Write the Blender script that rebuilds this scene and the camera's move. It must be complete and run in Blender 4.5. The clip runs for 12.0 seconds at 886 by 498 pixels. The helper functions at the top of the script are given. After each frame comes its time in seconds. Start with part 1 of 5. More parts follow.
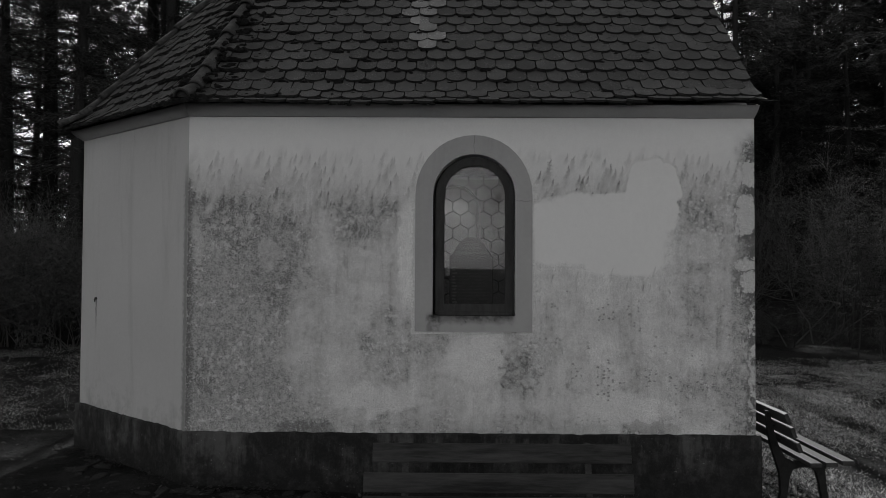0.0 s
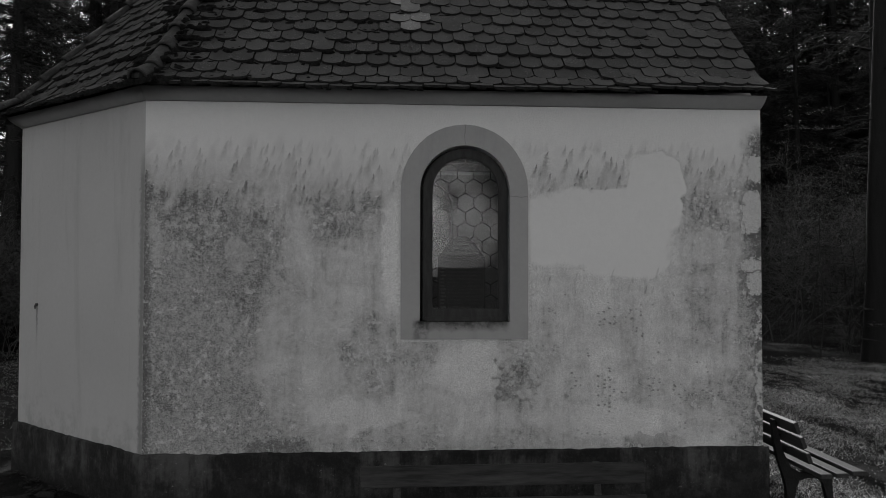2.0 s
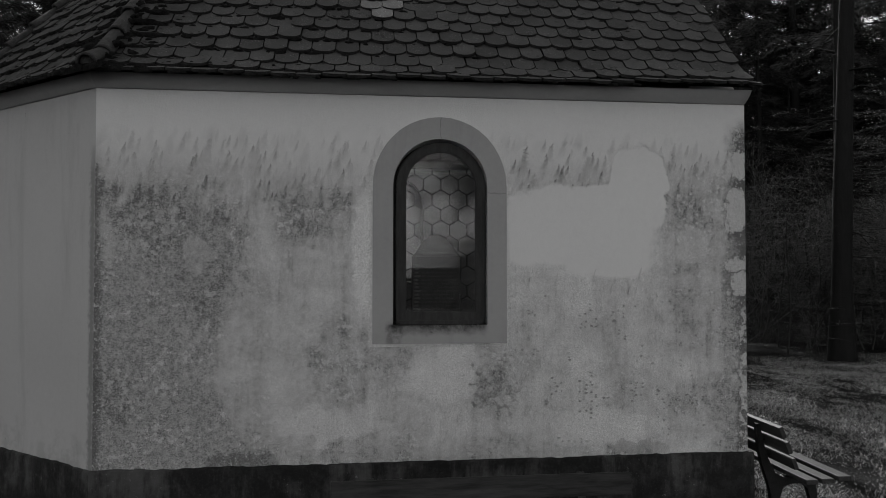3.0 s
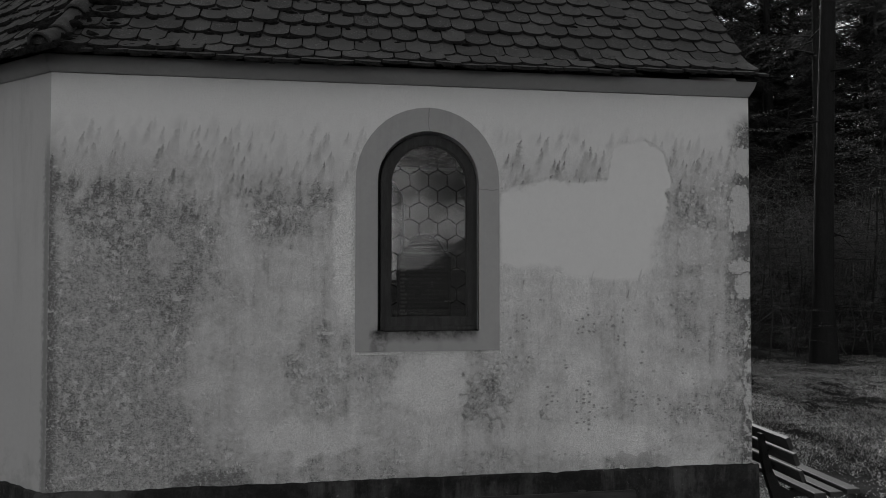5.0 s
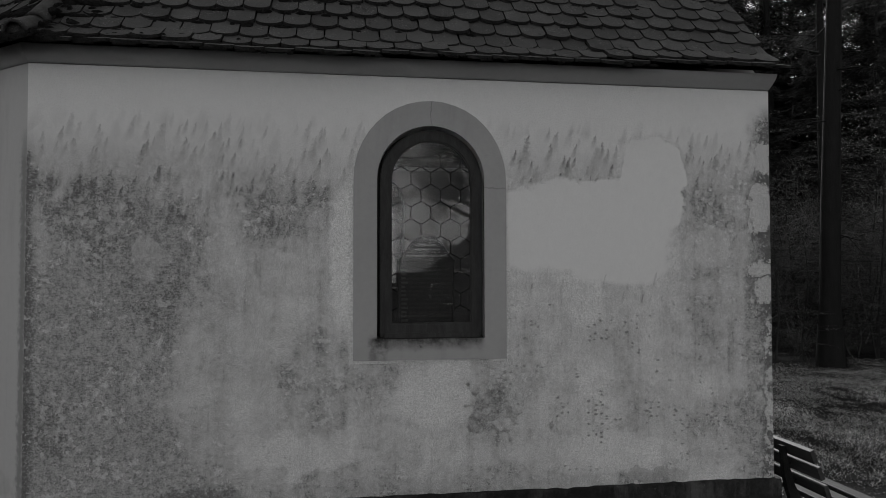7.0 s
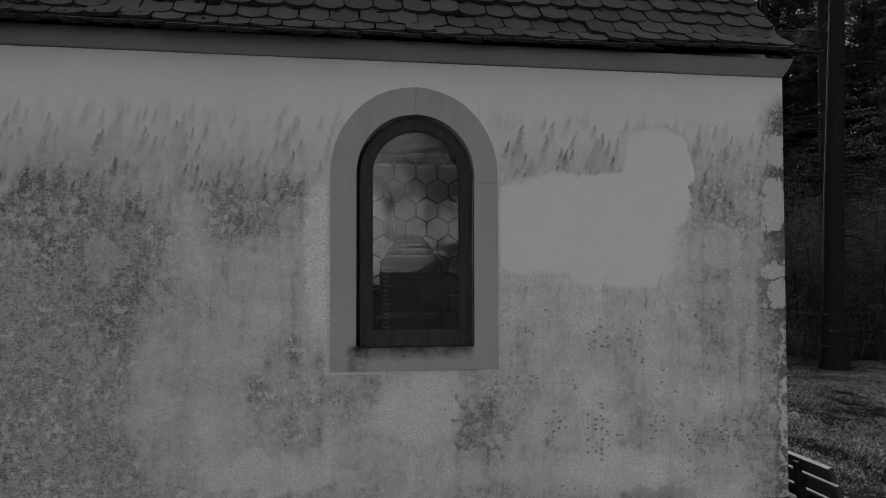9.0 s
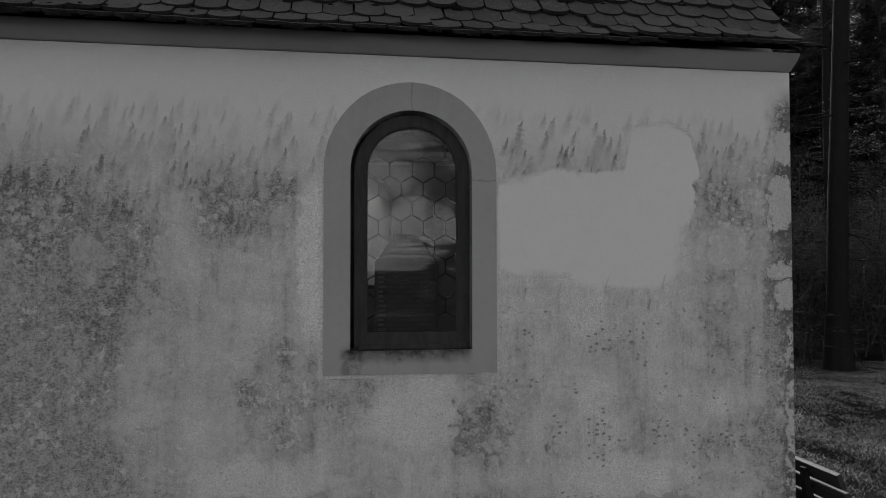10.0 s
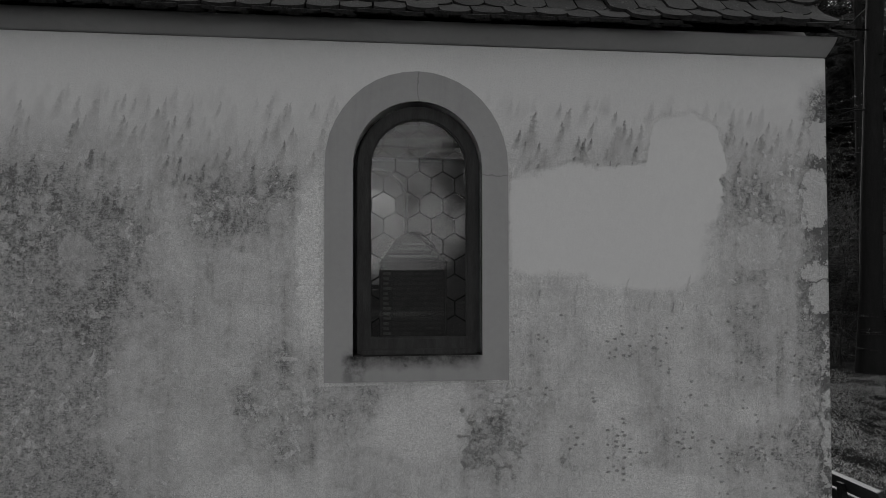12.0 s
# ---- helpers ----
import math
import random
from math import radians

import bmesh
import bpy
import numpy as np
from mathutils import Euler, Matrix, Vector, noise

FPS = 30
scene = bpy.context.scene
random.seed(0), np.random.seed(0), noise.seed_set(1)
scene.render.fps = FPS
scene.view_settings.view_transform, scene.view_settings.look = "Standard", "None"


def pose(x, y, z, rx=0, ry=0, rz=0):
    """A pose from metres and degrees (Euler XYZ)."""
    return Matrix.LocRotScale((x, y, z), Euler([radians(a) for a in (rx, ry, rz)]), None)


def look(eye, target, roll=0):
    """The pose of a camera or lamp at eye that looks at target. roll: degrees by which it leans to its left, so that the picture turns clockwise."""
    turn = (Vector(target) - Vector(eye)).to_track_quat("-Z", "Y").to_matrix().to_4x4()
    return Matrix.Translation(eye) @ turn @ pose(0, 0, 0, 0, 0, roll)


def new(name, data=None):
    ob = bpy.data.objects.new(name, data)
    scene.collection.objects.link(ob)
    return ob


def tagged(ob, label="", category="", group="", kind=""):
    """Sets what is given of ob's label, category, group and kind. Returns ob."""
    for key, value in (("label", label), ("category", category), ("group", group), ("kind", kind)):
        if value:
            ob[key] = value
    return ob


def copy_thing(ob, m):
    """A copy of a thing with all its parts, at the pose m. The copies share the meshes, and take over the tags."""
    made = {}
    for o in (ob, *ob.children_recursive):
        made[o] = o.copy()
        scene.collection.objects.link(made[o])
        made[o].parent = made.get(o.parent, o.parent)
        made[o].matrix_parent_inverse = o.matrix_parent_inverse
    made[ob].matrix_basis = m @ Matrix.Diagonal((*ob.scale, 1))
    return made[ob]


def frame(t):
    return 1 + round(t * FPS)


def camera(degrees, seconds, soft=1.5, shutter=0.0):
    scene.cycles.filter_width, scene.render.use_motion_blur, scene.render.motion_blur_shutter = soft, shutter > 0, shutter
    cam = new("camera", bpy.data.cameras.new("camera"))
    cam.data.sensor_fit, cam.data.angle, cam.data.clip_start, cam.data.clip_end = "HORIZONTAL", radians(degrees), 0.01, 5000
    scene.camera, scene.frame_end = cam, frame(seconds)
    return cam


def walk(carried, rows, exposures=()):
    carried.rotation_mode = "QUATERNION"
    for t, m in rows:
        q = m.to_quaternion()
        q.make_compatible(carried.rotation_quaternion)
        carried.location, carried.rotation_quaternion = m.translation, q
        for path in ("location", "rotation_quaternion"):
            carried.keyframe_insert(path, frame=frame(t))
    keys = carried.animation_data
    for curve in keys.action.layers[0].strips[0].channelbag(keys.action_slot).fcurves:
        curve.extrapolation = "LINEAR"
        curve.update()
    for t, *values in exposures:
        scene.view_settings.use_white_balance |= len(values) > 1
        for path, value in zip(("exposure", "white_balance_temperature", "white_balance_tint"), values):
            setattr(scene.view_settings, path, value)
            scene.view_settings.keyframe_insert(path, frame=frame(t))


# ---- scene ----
EXPOSURE = 1.09
cam = camera(64.0, 12.0, 0.9)
PATH = [
    (0, (-0.222, -5.72, 1.962), (-0.235, -3.721, 2.013), 0.3),
    (0.5, (-0.3, -5.613, 1.97), (-0.292, -3.613, 2.019), 0.3),
    (1, (-0.383, -5.49, 1.98), (-0.352, -3.491, 2.026), 0.3),
    (1.5, (-0.451, -5.357, 1.989), (-0.382, -3.359, 2.032), 0.2),
    (2, (-0.502, -5.221, 1.985), (-0.376, -3.225, 2.032), 0.1),
    (2.5, (-0.535, -5.083, 1.999), (-0.364, -3.091, 2.042), 0.2),
    (3, (-0.542, -4.942, 1.982), (-0.321, -2.955, 2.031), 0.0),
    (3.5, (-0.562, -4.803, 1.979), (-0.322, -2.818, 2.029), 0.1),
    (3.7, (-0.573, -4.742, 1.979), (-0.318, -2.759, 2.028), 0.1),
    (5.3, (-0.591, -4.563, 1.985), (-0.301, -2.585, 2.039), 0.0),
    (5.5, (-0.595, -4.54, 1.988), (-0.307, -2.561, 2.041), -0.0),
    (6, (-0.601, -4.47, 1.993), (-0.314, -2.491, 2.048), -0.1),
    (6.5, (-0.594, -4.393, 1.998), (-0.302, -2.415, 2.053), -0.0),
    (7, (-0.578, -4.312, 1.986), (-0.284, -2.335, 2.047), -0.1),
    (7.2, (-0.556, -4.275, 1.98), (-0.266, -2.298, 2.045), 0.0),
    (8.8, (-0.467, -3.973, 2.001), (-0.168, -1.997, 2.058), 0.1),
    (9, (-0.462, -3.952, 2.002), (-0.159, -1.976, 2.061), -0.1),
    (9.5, (-0.449, -3.909, 2.009), (-0.144, -1.933, 2.065), -0.1),
    (10, (-0.417, -3.84, 2.009), (-0.119, -1.863, 2.066), -0.1),
    (10.5, (-0.382, -3.769, 2.014), (-0.082, -1.792, 2.07), -0.1),
    (11, (-0.343, -3.685, 2.005), (-0.086, -1.703, 2.067), -0.1),
    (11.5, (-0.329, -3.635, 2.016), (-0.083, -1.651, 2.072), -0.1),
    (12, (-0.308, -3.622, 2.018), (-0.074, -1.636, 2.072), -0.1),
]
walk(cam, [(t, look(eye, target, roll)) for t, eye, target, roll in PATH], [(0.0, EXPOSURE), (12.0, EXPOSURE)])

# ---- world and sun: high light from behind the chapel, open sky behind the viewer ----
SUN_EL, SUN_AZ = 41.0, 2.0      # degrees; azimuth from +y towards +x
world = bpy.data.worlds.new("sky")
scene.world = world
world.use_nodes = True
wn = world.node_tree
sky = wn.nodes.new("ShaderNodeTexSky")
sky.sky_type = "NISHITA"
sky.sun_disc = False
sky.sun_elevation = radians(SUN_EL)
sky.sun_rotation = radians(SUN_AZ)
grey = wn.nodes.new("ShaderNodeRGBToBW")   # black-and-white film: the sky's luminance alone
wn.links.new(sky.outputs[0], grey.inputs[0])
wn.links.new(grey.outputs[0], wn.nodes["Background"].inputs[0])
wn.nodes["Background"].inputs[1].default_value = 0.10

sun = new("sun", bpy.data.lights.new("sun", "SUN"))
sun.data.energy, sun.data.angle = 2.1, radians(0.53)
sun.data.color = (1.0, 1.0, 1.0)
_e, _a = radians(SUN_EL), radians(SUN_AZ)
_to = Vector((math.sin(_a) * math.cos(_e), math.cos(_a) * math.cos(_e), math.sin(_e)))
sun.matrix_world = look(_to * 60, (0, 0, 0))


# ---- materials ----
class Mat:
    """A grey node material, built step by step."""

    def __init__(self, name, rough=0.85, metal=0.0, spec=0.3):
        self.m = bpy.data.materials.new(name)
        self.m.use_nodes = True
        self.t = self.m.node_tree
        self.b = self.t.nodes["Principled BSDF"]
        self.b.inputs["Roughness"].default_value = rough
        self.b.inputs["Metallic"].default_value = metal
        self.b.inputs["Specular IOR Level"].default_value = spec

    def put(self, socket, v):
        if isinstance(v, bpy.types.NodeSocket):
            self.t.links.new(v, socket)
        elif v is not None:
            socket.default_value = v

    def pos(self):
        return self.t.nodes.new("ShaderNodeNewGeometry").outputs["Position"]

    def obj(self):
        return self.t.nodes.new("ShaderNodeTexCoord").outputs["Object"]

    def rnd(self):
        return self.t.nodes.new("ShaderNodeObjectInfo").outputs["Random"]

    def island(self):
        return self.t.nodes.new("ShaderNodeNewGeometry").outputs["Random Per Island"]

    def mapped(self, vec, scale=(1, 1, 1), rot=(0, 0, 0), loc=(0, 0, 0)):
        n = self.t.nodes.new("ShaderNodeMapping")
        self.put(n.inputs[0], vec)
        n.inputs["Location"].default_value = loc
        n.inputs["Rotation"].default_value = [radians(a) for a in rot]
        n.inputs["Scale"].default_value = scale
        return n.outputs[0]

    def noise(self, vec, scale, detail=4.0, rough=0.55, dist=0.0):
        n = self.t.nodes.new("ShaderNodeTexNoise")
        self.put(n.inputs["Vector"], vec)
        n.inputs["Scale"].default_value = scale
        n.inputs["Detail"].default_value = detail
        n.inputs["Roughness"].default_value = rough
        n.inputs["Distortion"].default_value = dist
        return n.outputs["Fac"]

    def cells(self, vec, scale, feature="F1"):
        n = self.t.nodes.new("ShaderNodeTexVoronoi")
        n.feature = feature
        self.put(n.inputs["Vector"], vec)
        n.inputs["Scale"].default_value = scale
        return n.outputs["Distance"]

    def marks(self, u, v):
        """Scattered marks, one to a unit cell of u and v: the way from the mark's own centre, and a chance value."""
        n = self.t.nodes.new("ShaderNodeTexVoronoi")
        n.voronoi_dimensions = "2D"
        n.inputs["Scale"].default_value = 1.0
        self.put(n.inputs["Vector"], self.vec(u, v, 0.0))
        a, b = self.xyz(n.outputs["Position"])[0:2]
        return self.op("SUBTRACT", u, a), self.op("SUBTRACT", v, b), self.xyz(n.outputs["Color"])[0]

    def op(self, kind, a, b=None, c=None):
        n = self.t.nodes.new("ShaderNodeMath")
        n.operation = kind
        for k, v in enumerate((a, b, c)):
            self.put(n.inputs[k], v)
        return n.outputs[0]

    def step(self, v, a, b, lo=0.0, hi=1.0):
        """Smooth step of v from a to b (a > b falls)."""
        n = self.t.nodes.new("ShaderNodeMapRange")
        n.interpolation_type = "SMOOTHSTEP"
        self.put(n.inputs["Value"], v)
        if a > b:
            a, b, lo, hi = b, a, hi, lo
        for k, x in (("From Min", a), ("From Max", b), ("To Min", lo), ("To Max", hi)):
            n.inputs[k].default_value = x
        return n.outputs[0]

    def xyz(self, vec):
        n = self.t.nodes.new("ShaderNodeSeparateXYZ")
        self.put(n.inputs[0], vec)
        return n.outputs

    def vec(self, x, y, z):
        n = self.t.nodes.new("ShaderNodeCombineXYZ")
        for k, v in enumerate((x, y, z)):
            self.put(n.inputs[k], v)
        return n.outputs[0]

    def mul(self, *vs):
        r = vs[0]
        for v in vs[1:]:
            r = self.op("MULTIPLY", r, v)
        return r

    def add(self, *vs):
        r = vs[0]
        for v in vs[1:]:
            r = self.op("ADD", r, v)
        return r

    def inv(self, v):
        return self.op("SUBTRACT", 1.0, v)

    def top(self, a, b):
        return self.op("MAXIMUM", a, b)

    def lerp(self, f, a, b):
        n = self.t.nodes.new("ShaderNodeMix")
        n.data_type = "FLOAT"
        n.clamp_factor = True
        self.put(n.inputs[0], f)
        self.put(n.inputs[2], a)
        self.put(n.inputs[3], b)
        return n.outputs[0]

    def colour(self, v):
        c = self.t.nodes.new("ShaderNodeCombineColor")
        for k in range(3):
            self.put(c.inputs[k], v)
        self.t.links.new(c.outputs[0], self.b.inputs["Base Color"])
        return self

    def relief(self, height, strength=0.5, dist=0.01):
        n = self.t.nodes.new("ShaderNodeBump")
        n.inputs["Strength"].default_value = strength
        n.inputs["Distance"].default_value = dist
        self.put(n.inputs["Height"], height)
        self.t.links.new(n.outputs[0], self.b.inputs["Normal"])
        return self

    def rough(self, v):
        self.put(self.b.inputs["Roughness"], v)
        return self


def box_mask(m, x, z, cx, cz, rx, rz, soft=0.25):
    """A rounded block of the wall, 1 inside."""
    a = m.op("POWER", m.op("ABSOLUTE", m.op("DIVIDE", m.op("SUBTRACT", x, cx), rx)), 3.0)
    b = m.op("POWER", m.op("ABSOLUTE", m.op("DIVIDE", m.op("SUBTRACT", z, cz), rz)), 3.0)
    return m.step(m.op("ADD", a, b), 1.0 + soft, 1.0 - soft)


def weathered_plaster():
    """Old lime plaster: clean under the eaves, licked by dark tongues of grime, peppered and brushed below, with one smooth repair and crisp flakes."""
    m = Mat("weathered_plaster", 0.92)
    p = m.pos()
    x, y, z = m.xyz(p)
    half = lambda v, k: m.mul(m.op("SUBTRACT", v, 0.5), k)
    wide = lambda v, a=0.36, b=0.64: m.step(v, a, b)
    clamp = lambda v, a=0.0, b=1.0: m.op("MINIMUM", m.op("MAXIMUM", v, a), b)
    zone = lambda cx, cz, rx, rz, soft=0.8: box_mask(m, xw, zw, cx, cz, rx, rz, soft)
    ragged = lambda v: m.mul(m.step(m.add(v, half(wide(n_mid), 0.9), half(wide(n_small), 0.7), half(n_crust, 0.8)), 0.55, 0.95, 0.0, 1.0), m.step(v, 0.02, 0.30))
    n_big = m.noise(p, 1.7, 5, 0.6)
    n_mid = m.noise(p, 5.5, 8, 0.7)
    n_small = m.noise(p, 17.0, 7, 0.72)
    n_fine = m.noise(p, 70.0, 5, 0.8)
    n_grit = m.noise(p, 170.0, 3, 0.75)
    n_crust = m.noise(p, 24.0, 12, 0.86, 0.5)
    brush_h = m.noise(m.vec(m.mul(x, 34.0), 1.0, m.mul(z, 130.0)), 1.0, 5, 0.75)
    brush_v = m.noise(m.vec(m.mul(x, 130.0), 2.0, m.mul(z, 22.0)), 1.0, 5, 0.75)
    run = m.noise(m.vec(m.mul(m.add(x, half(n_big, 0.15)), 4.5), 7.0, m.mul(z, 0.7)), 1.0, 6, 0.68)
    run_fine = m.noise(m.vec(m.mul(x, 30.0), 2.0, m.mul(z, 1.6)), 1.0, 5, 0.7)
    xd = m.add(x, half(n_mid, 0.22), half(n_small, 0.10))
    zd = m.add(z, half(m.noise(p, 4.2, 7, 0.7), 0.22))
    xs = m.add(x, half(n_small, 0.17), half(n_mid, 0.10))
    zs = m.add(z, half(m.noise(p, 13.0, 7, 0.75), 0.17), half(m.noise(p, 6.0, 6, 0.7), 0.14))
    xw = m.add(xd, half(m.noise(p, 1.9, 6, 0.65), 0.75))
    zw = m.add(zd, half(m.noise(p, 2.6, 6, 0.65), 0.60))
    # the smooth repair beside the window, and limewash drawn round the surround
    repair = m.top(m.top(box_mask(m, xd, zd, 1.02, 2.28, 0.58, 0.29, 0.24), box_mask(m, xd, zd, 1.43, 2.53, 0.23, 0.32, 0.22)),
                   m.top(box_mask(m, xd, zd, 1.20, 2.12, 0.36, 0.22, 0.3), box_mask(m, xd, zd, 0.60, 2.26, 0.16, 0.27, 0.3)))
    wash = m.mul(box_mask(m, xs, zd, -0.535, 2.08, 0.085, 0.42, 0.5), 0.9)
    wash = m.top(wash, m.mul(zone(-1.20, 1.32, 0.30, 0.50, 0.95), 0.24))
    wash = m.top(wash, m.top(m.mul(zone(0.0, 1.24, 0.22, 0.22), 0.6), m.mul(zone(1.12, 0.85, 0.40, 0.12), 0.5)))
    wash = m.top(wash, m.mul(zone(-0.84, 0.90, 0.42, 0.12), 0.55))
    keep = m.mul(m.inv(m.mul(repair, 0.97)), m.inv(wash))
    # tongues of grime: a dark tip, widening and fading downwards, leaning over to the right
    slant = m.op("SUBTRACT", m.add(x, half(n_small, 0.012)), m.mul(m.op("SUBTRACT", z, 2.7), 0.22))

    def tongues(across, down, fat, shift):
        lx, lz, chance = m.marks(m.add(m.mul(slant, across), shift), m.mul(z, down))
        t = m.op("DIVIDE", m.op("SUBTRACT", 0.34, lz), 0.80)
        w = m.add(0.03, m.mul(clamp(t), fat))
        body = m.step(m.op("DIVIDE", m.op("ABSOLUTE", m.add(lx, half(n_fine, 0.30), half(n_small, 0.5))), w), 1.2, 0.2)
        return m.mul(body, m.step(m.add(t, half(n_fine, 0.2)), 0.0, 0.10), clamp(m.inv(t)), m.step(chance, 0.05, 0.9))

    lick = m.top(m.top(tongues(9.0, 4.4, 0.40, 0.0), tongues(15.0, 7.0, 0.42, 3.3)), m.top(m.mul(tongues(5.5, 2.8, 0.42, 7.7), 0.85), tongues(11.0, 5.4, 0.42, 11.3)))
    band = m.mul(m.step(m.add(z, half(n_mid, 0.30), half(n_big, 0.15)), 2.96, 2.80), m.step(m.add(zd, half(n_big, 0.3)), 2.05, 2.45))
    block_r = m.mul(box_mask(m, xd, z, 0.86, 2.69, 0.42, 0.19, 0.4), 1.0)
    lick = m.mul(lick, m.top(band, block_r), keep, m.add(0.40, m.mul(m.step(n_mid, 0.38, 0.60), 0.55), m.mul(block_r, 0.40)))
    hang = m.mul(tongues(15.0, 5.5, 0.32, 1.7), box_mask(m, xd, z, 1.10, 1.88, 0.55, 0.11, 0.5))
    # where the grime sits
    below = m.step(m.add(z, half(n_mid, 0.35), half(n_big, 0.25), half(run, 0.3)), 2.92, 2.42)
    where = m.add(0.40, m.mul(m.step(xw, -0.95, -1.85), 0.42), m.mul(zone(-0.86, 2.34, 0.36, 0.24), 0.34), m.mul(zone(-0.68, 1.32, 0.18, 0.42), 0.26),
                  m.mul(zone(-1.60, 1.86, 0.34, 0.26), 0.26), m.mul(zone(-1.5, 0.98, 0.42, 0.16), 0.22), m.mul(zone(0.46, 1.18, 0.36, 0.26, 0.95), 0.15),
                  m.mul(zone(1.34, 1.12, 0.16, 0.20), 0.22), m.mul(zone(0.86, 2.62, 0.42, 0.16), 0.22), m.mul(m.step(xs, 1.58, 1.72), m.step(zw, 1.2, 1.6), 0.32), m.mul(m.step(xs, 2.02, 2.2), 0.34),
                  m.mul(zone(1.95, 0.98, 0.26, 0.22), 0.28), m.mul(zone(-2.18, 1.10, 0.20, 0.22), 0.34), m.mul(zone(-0.35, 1.36, 0.16, 0.07), 0.26), m.mul(m.step(zw, 0.86, 0.74), 0.14), m.mul(m.step(zw, 1.9, 1.3), m.step(xw, 0.9, 0.3), 0.12), m.mul(m.step(xw, -0.45, -0.85), 0.12))
    cover = m.add(where, half(wide(n_big), 0.22), half(wide(n_mid), 0.36), half(wide(run, 0.4, 0.6), 0.26), half(wide(n_small), 0.16))
    cover = m.mul(clamp(cover), m.top(below, m.mul(m.step(xs, 2.06, 2.2), m.step(z, 3.10, 2.9))), keep)
    pepper = m.add(m.mul(wide(n_fine, 0.40, 0.62), 0.30), m.mul(wide(n_crust, 0.43, 0.59), 0.30), m.mul(wide(brush_h, 0.38, 0.62), 0.24), m.mul(wide(brush_v, 0.38, 0.62), 0.22))
    # tight soot where the crust is worst
    worst = m.top(m.top(zone(-1.97, 2.26, 0.16, 0.22, 0.9), zone(-2.22, 1.12, 0.13, 0.20, 0.9)), m.top(m.top(m.mul(zone(-1.62, 1.90, 0.20, 0.14, 0.9), 0.8), m.mul(zone(0.40, 1.16, 0.26, 0.14, 0.9), 0.12)), m.mul(m.step(xs, 2.10, 2.24), m.step(z, 2.9, 2.6), 0.7)))
    soot = m.mul(m.step(m.add(m.mul(n_crust, 0.22), m.mul(n_fine, 0.40), m.mul(n_grit, 0.18), m.mul(brush_h, 0.20)), 0.475, 0.56), clamp(m.add(ragged(worst), m.mul(m.step(cover, 0.55, 0.95), 0.55))), keep)
    # faint brushed runs and hairline threads everywhere below the eaves
    lines = m.mul(m.step(run_fine, 0.50, 0.66), below, keep, wide(n_mid), 0.16)
    dark = m.add(m.mul(cover, m.add(0.13, m.mul(pepper, 0.62))), m.mul(lick, m.add(0.42, m.mul(wide(n_fine), 0.36))), m.mul(hang, 0.30), lines, m.mul(soot, 0.38))
    corner = m.mul(m.step(m.add(x, half(n_small, 0.05)), -2.255, -2.32), m.step(z, 2.9, 2.5), m.add(0.22, m.mul(wide(n_fine), 0.25)))
    verge = m.mul(m.step(m.add(x, half(n_small, 0.16), half(n_mid, 0.10)), 2.15, 2.22), m.step(z, 3.12, 2.95), m.add(0.16, m.mul(pepper, 0.45)))
    foot = m.mul(m.top(box_mask(m, xs, zs, -1.35, 0.66, 0.24, 0.055, 0.35), box_mask(m, xs, zs, 1.42, 0.67, 0.22, 0.055, 0.35)), 0.24)
    # crackled lichen: pale scales with dark cracks between
    q = m.vec(m.add(m.mul(x, 40.0), half(n_fine, 4.0), half(n_small, 6.0)), 0.0, m.add(m.mul(z, 40.0), half(n_crust, 5.0), half(n_mid, 6.0)))
    crack = m.step(m.cells(q, 1.0, "DISTANCE_TO_EDGE"), 0.10, 0.03)
    scaly = m.top(m.top(zone(0.38, 1.18, 0.20, 0.13, 0.7), m.mul(zone(0.60, 1.06, 0.26, 0.10, 0.8), 0.35)), m.top(m.mul(zone(-2.02, 1.12, 0.22, 0.10, 0.8), 0.8), m.mul(zone(-1.95, 2.22, 0.22, 0.12, 0.8), 0.7)))
    scaly = ragged(m.mul(scaly, 0.60))
    # pits in loose flocks
    hu, hv, hc = m.marks(m.add(m.mul(x, 24.0), half(n_fine, 1.1)), m.add(m.mul(z, 34.0), half(n_crust, 0.9)))
    hr = m.op("SQRT", m.add(m.mul(hu, hu), m.mul(hv, hv)))
    pits = m.mul(m.step(m.op("SUBTRACT", hr, m.mul(hc, 0.16)), 0.13, 0.05), m.step(m.noise(p, 5.2, 5, 0.65), 0.53, 0.58), m.step(hc, 0.25, 0.6), m.step(z, 1.95, 1.75), m.step(z, 0.66, 0.8), m.step(xd, 0.3, 0.7, 0.30, 1.0), m.inv(repair))
    # paler flakes: chips over the grime, larger ones by the edge, and old patches
    chips = m.mul(m.top(m.step(m.noise(p, 13.0, 8, 0.72), 0.572, 0.580), m.step(m.noise(p, 31.0, 6, 0.7), 0.585, 0.595)), m.step(cover, 0.32, 0.55), m.step(m.noise(p, 2.7, 5, 0.65), 0.44, 0.53))
    worn = m.top(m.top(zone(-2.0, 2.22, 0.26, 0.16, 0.9), zone(-2.02, 1.16, 0.26, 0.12, 0.9)), m.top(m.top(zone(-1.72, 1.36, 0.18, 0.07, 0.9), zone(-1.08, 2.28, 0.22, 0.12, 0.9)), m.top(zone(-0.72, 1.28, 0.14, 0.20, 0.9), m.top(zone(-1.95, 0.82, 0.3, 0.10, 0.9), zone(0.55, 1.28, 0.26, 0.12, 0.9)))))
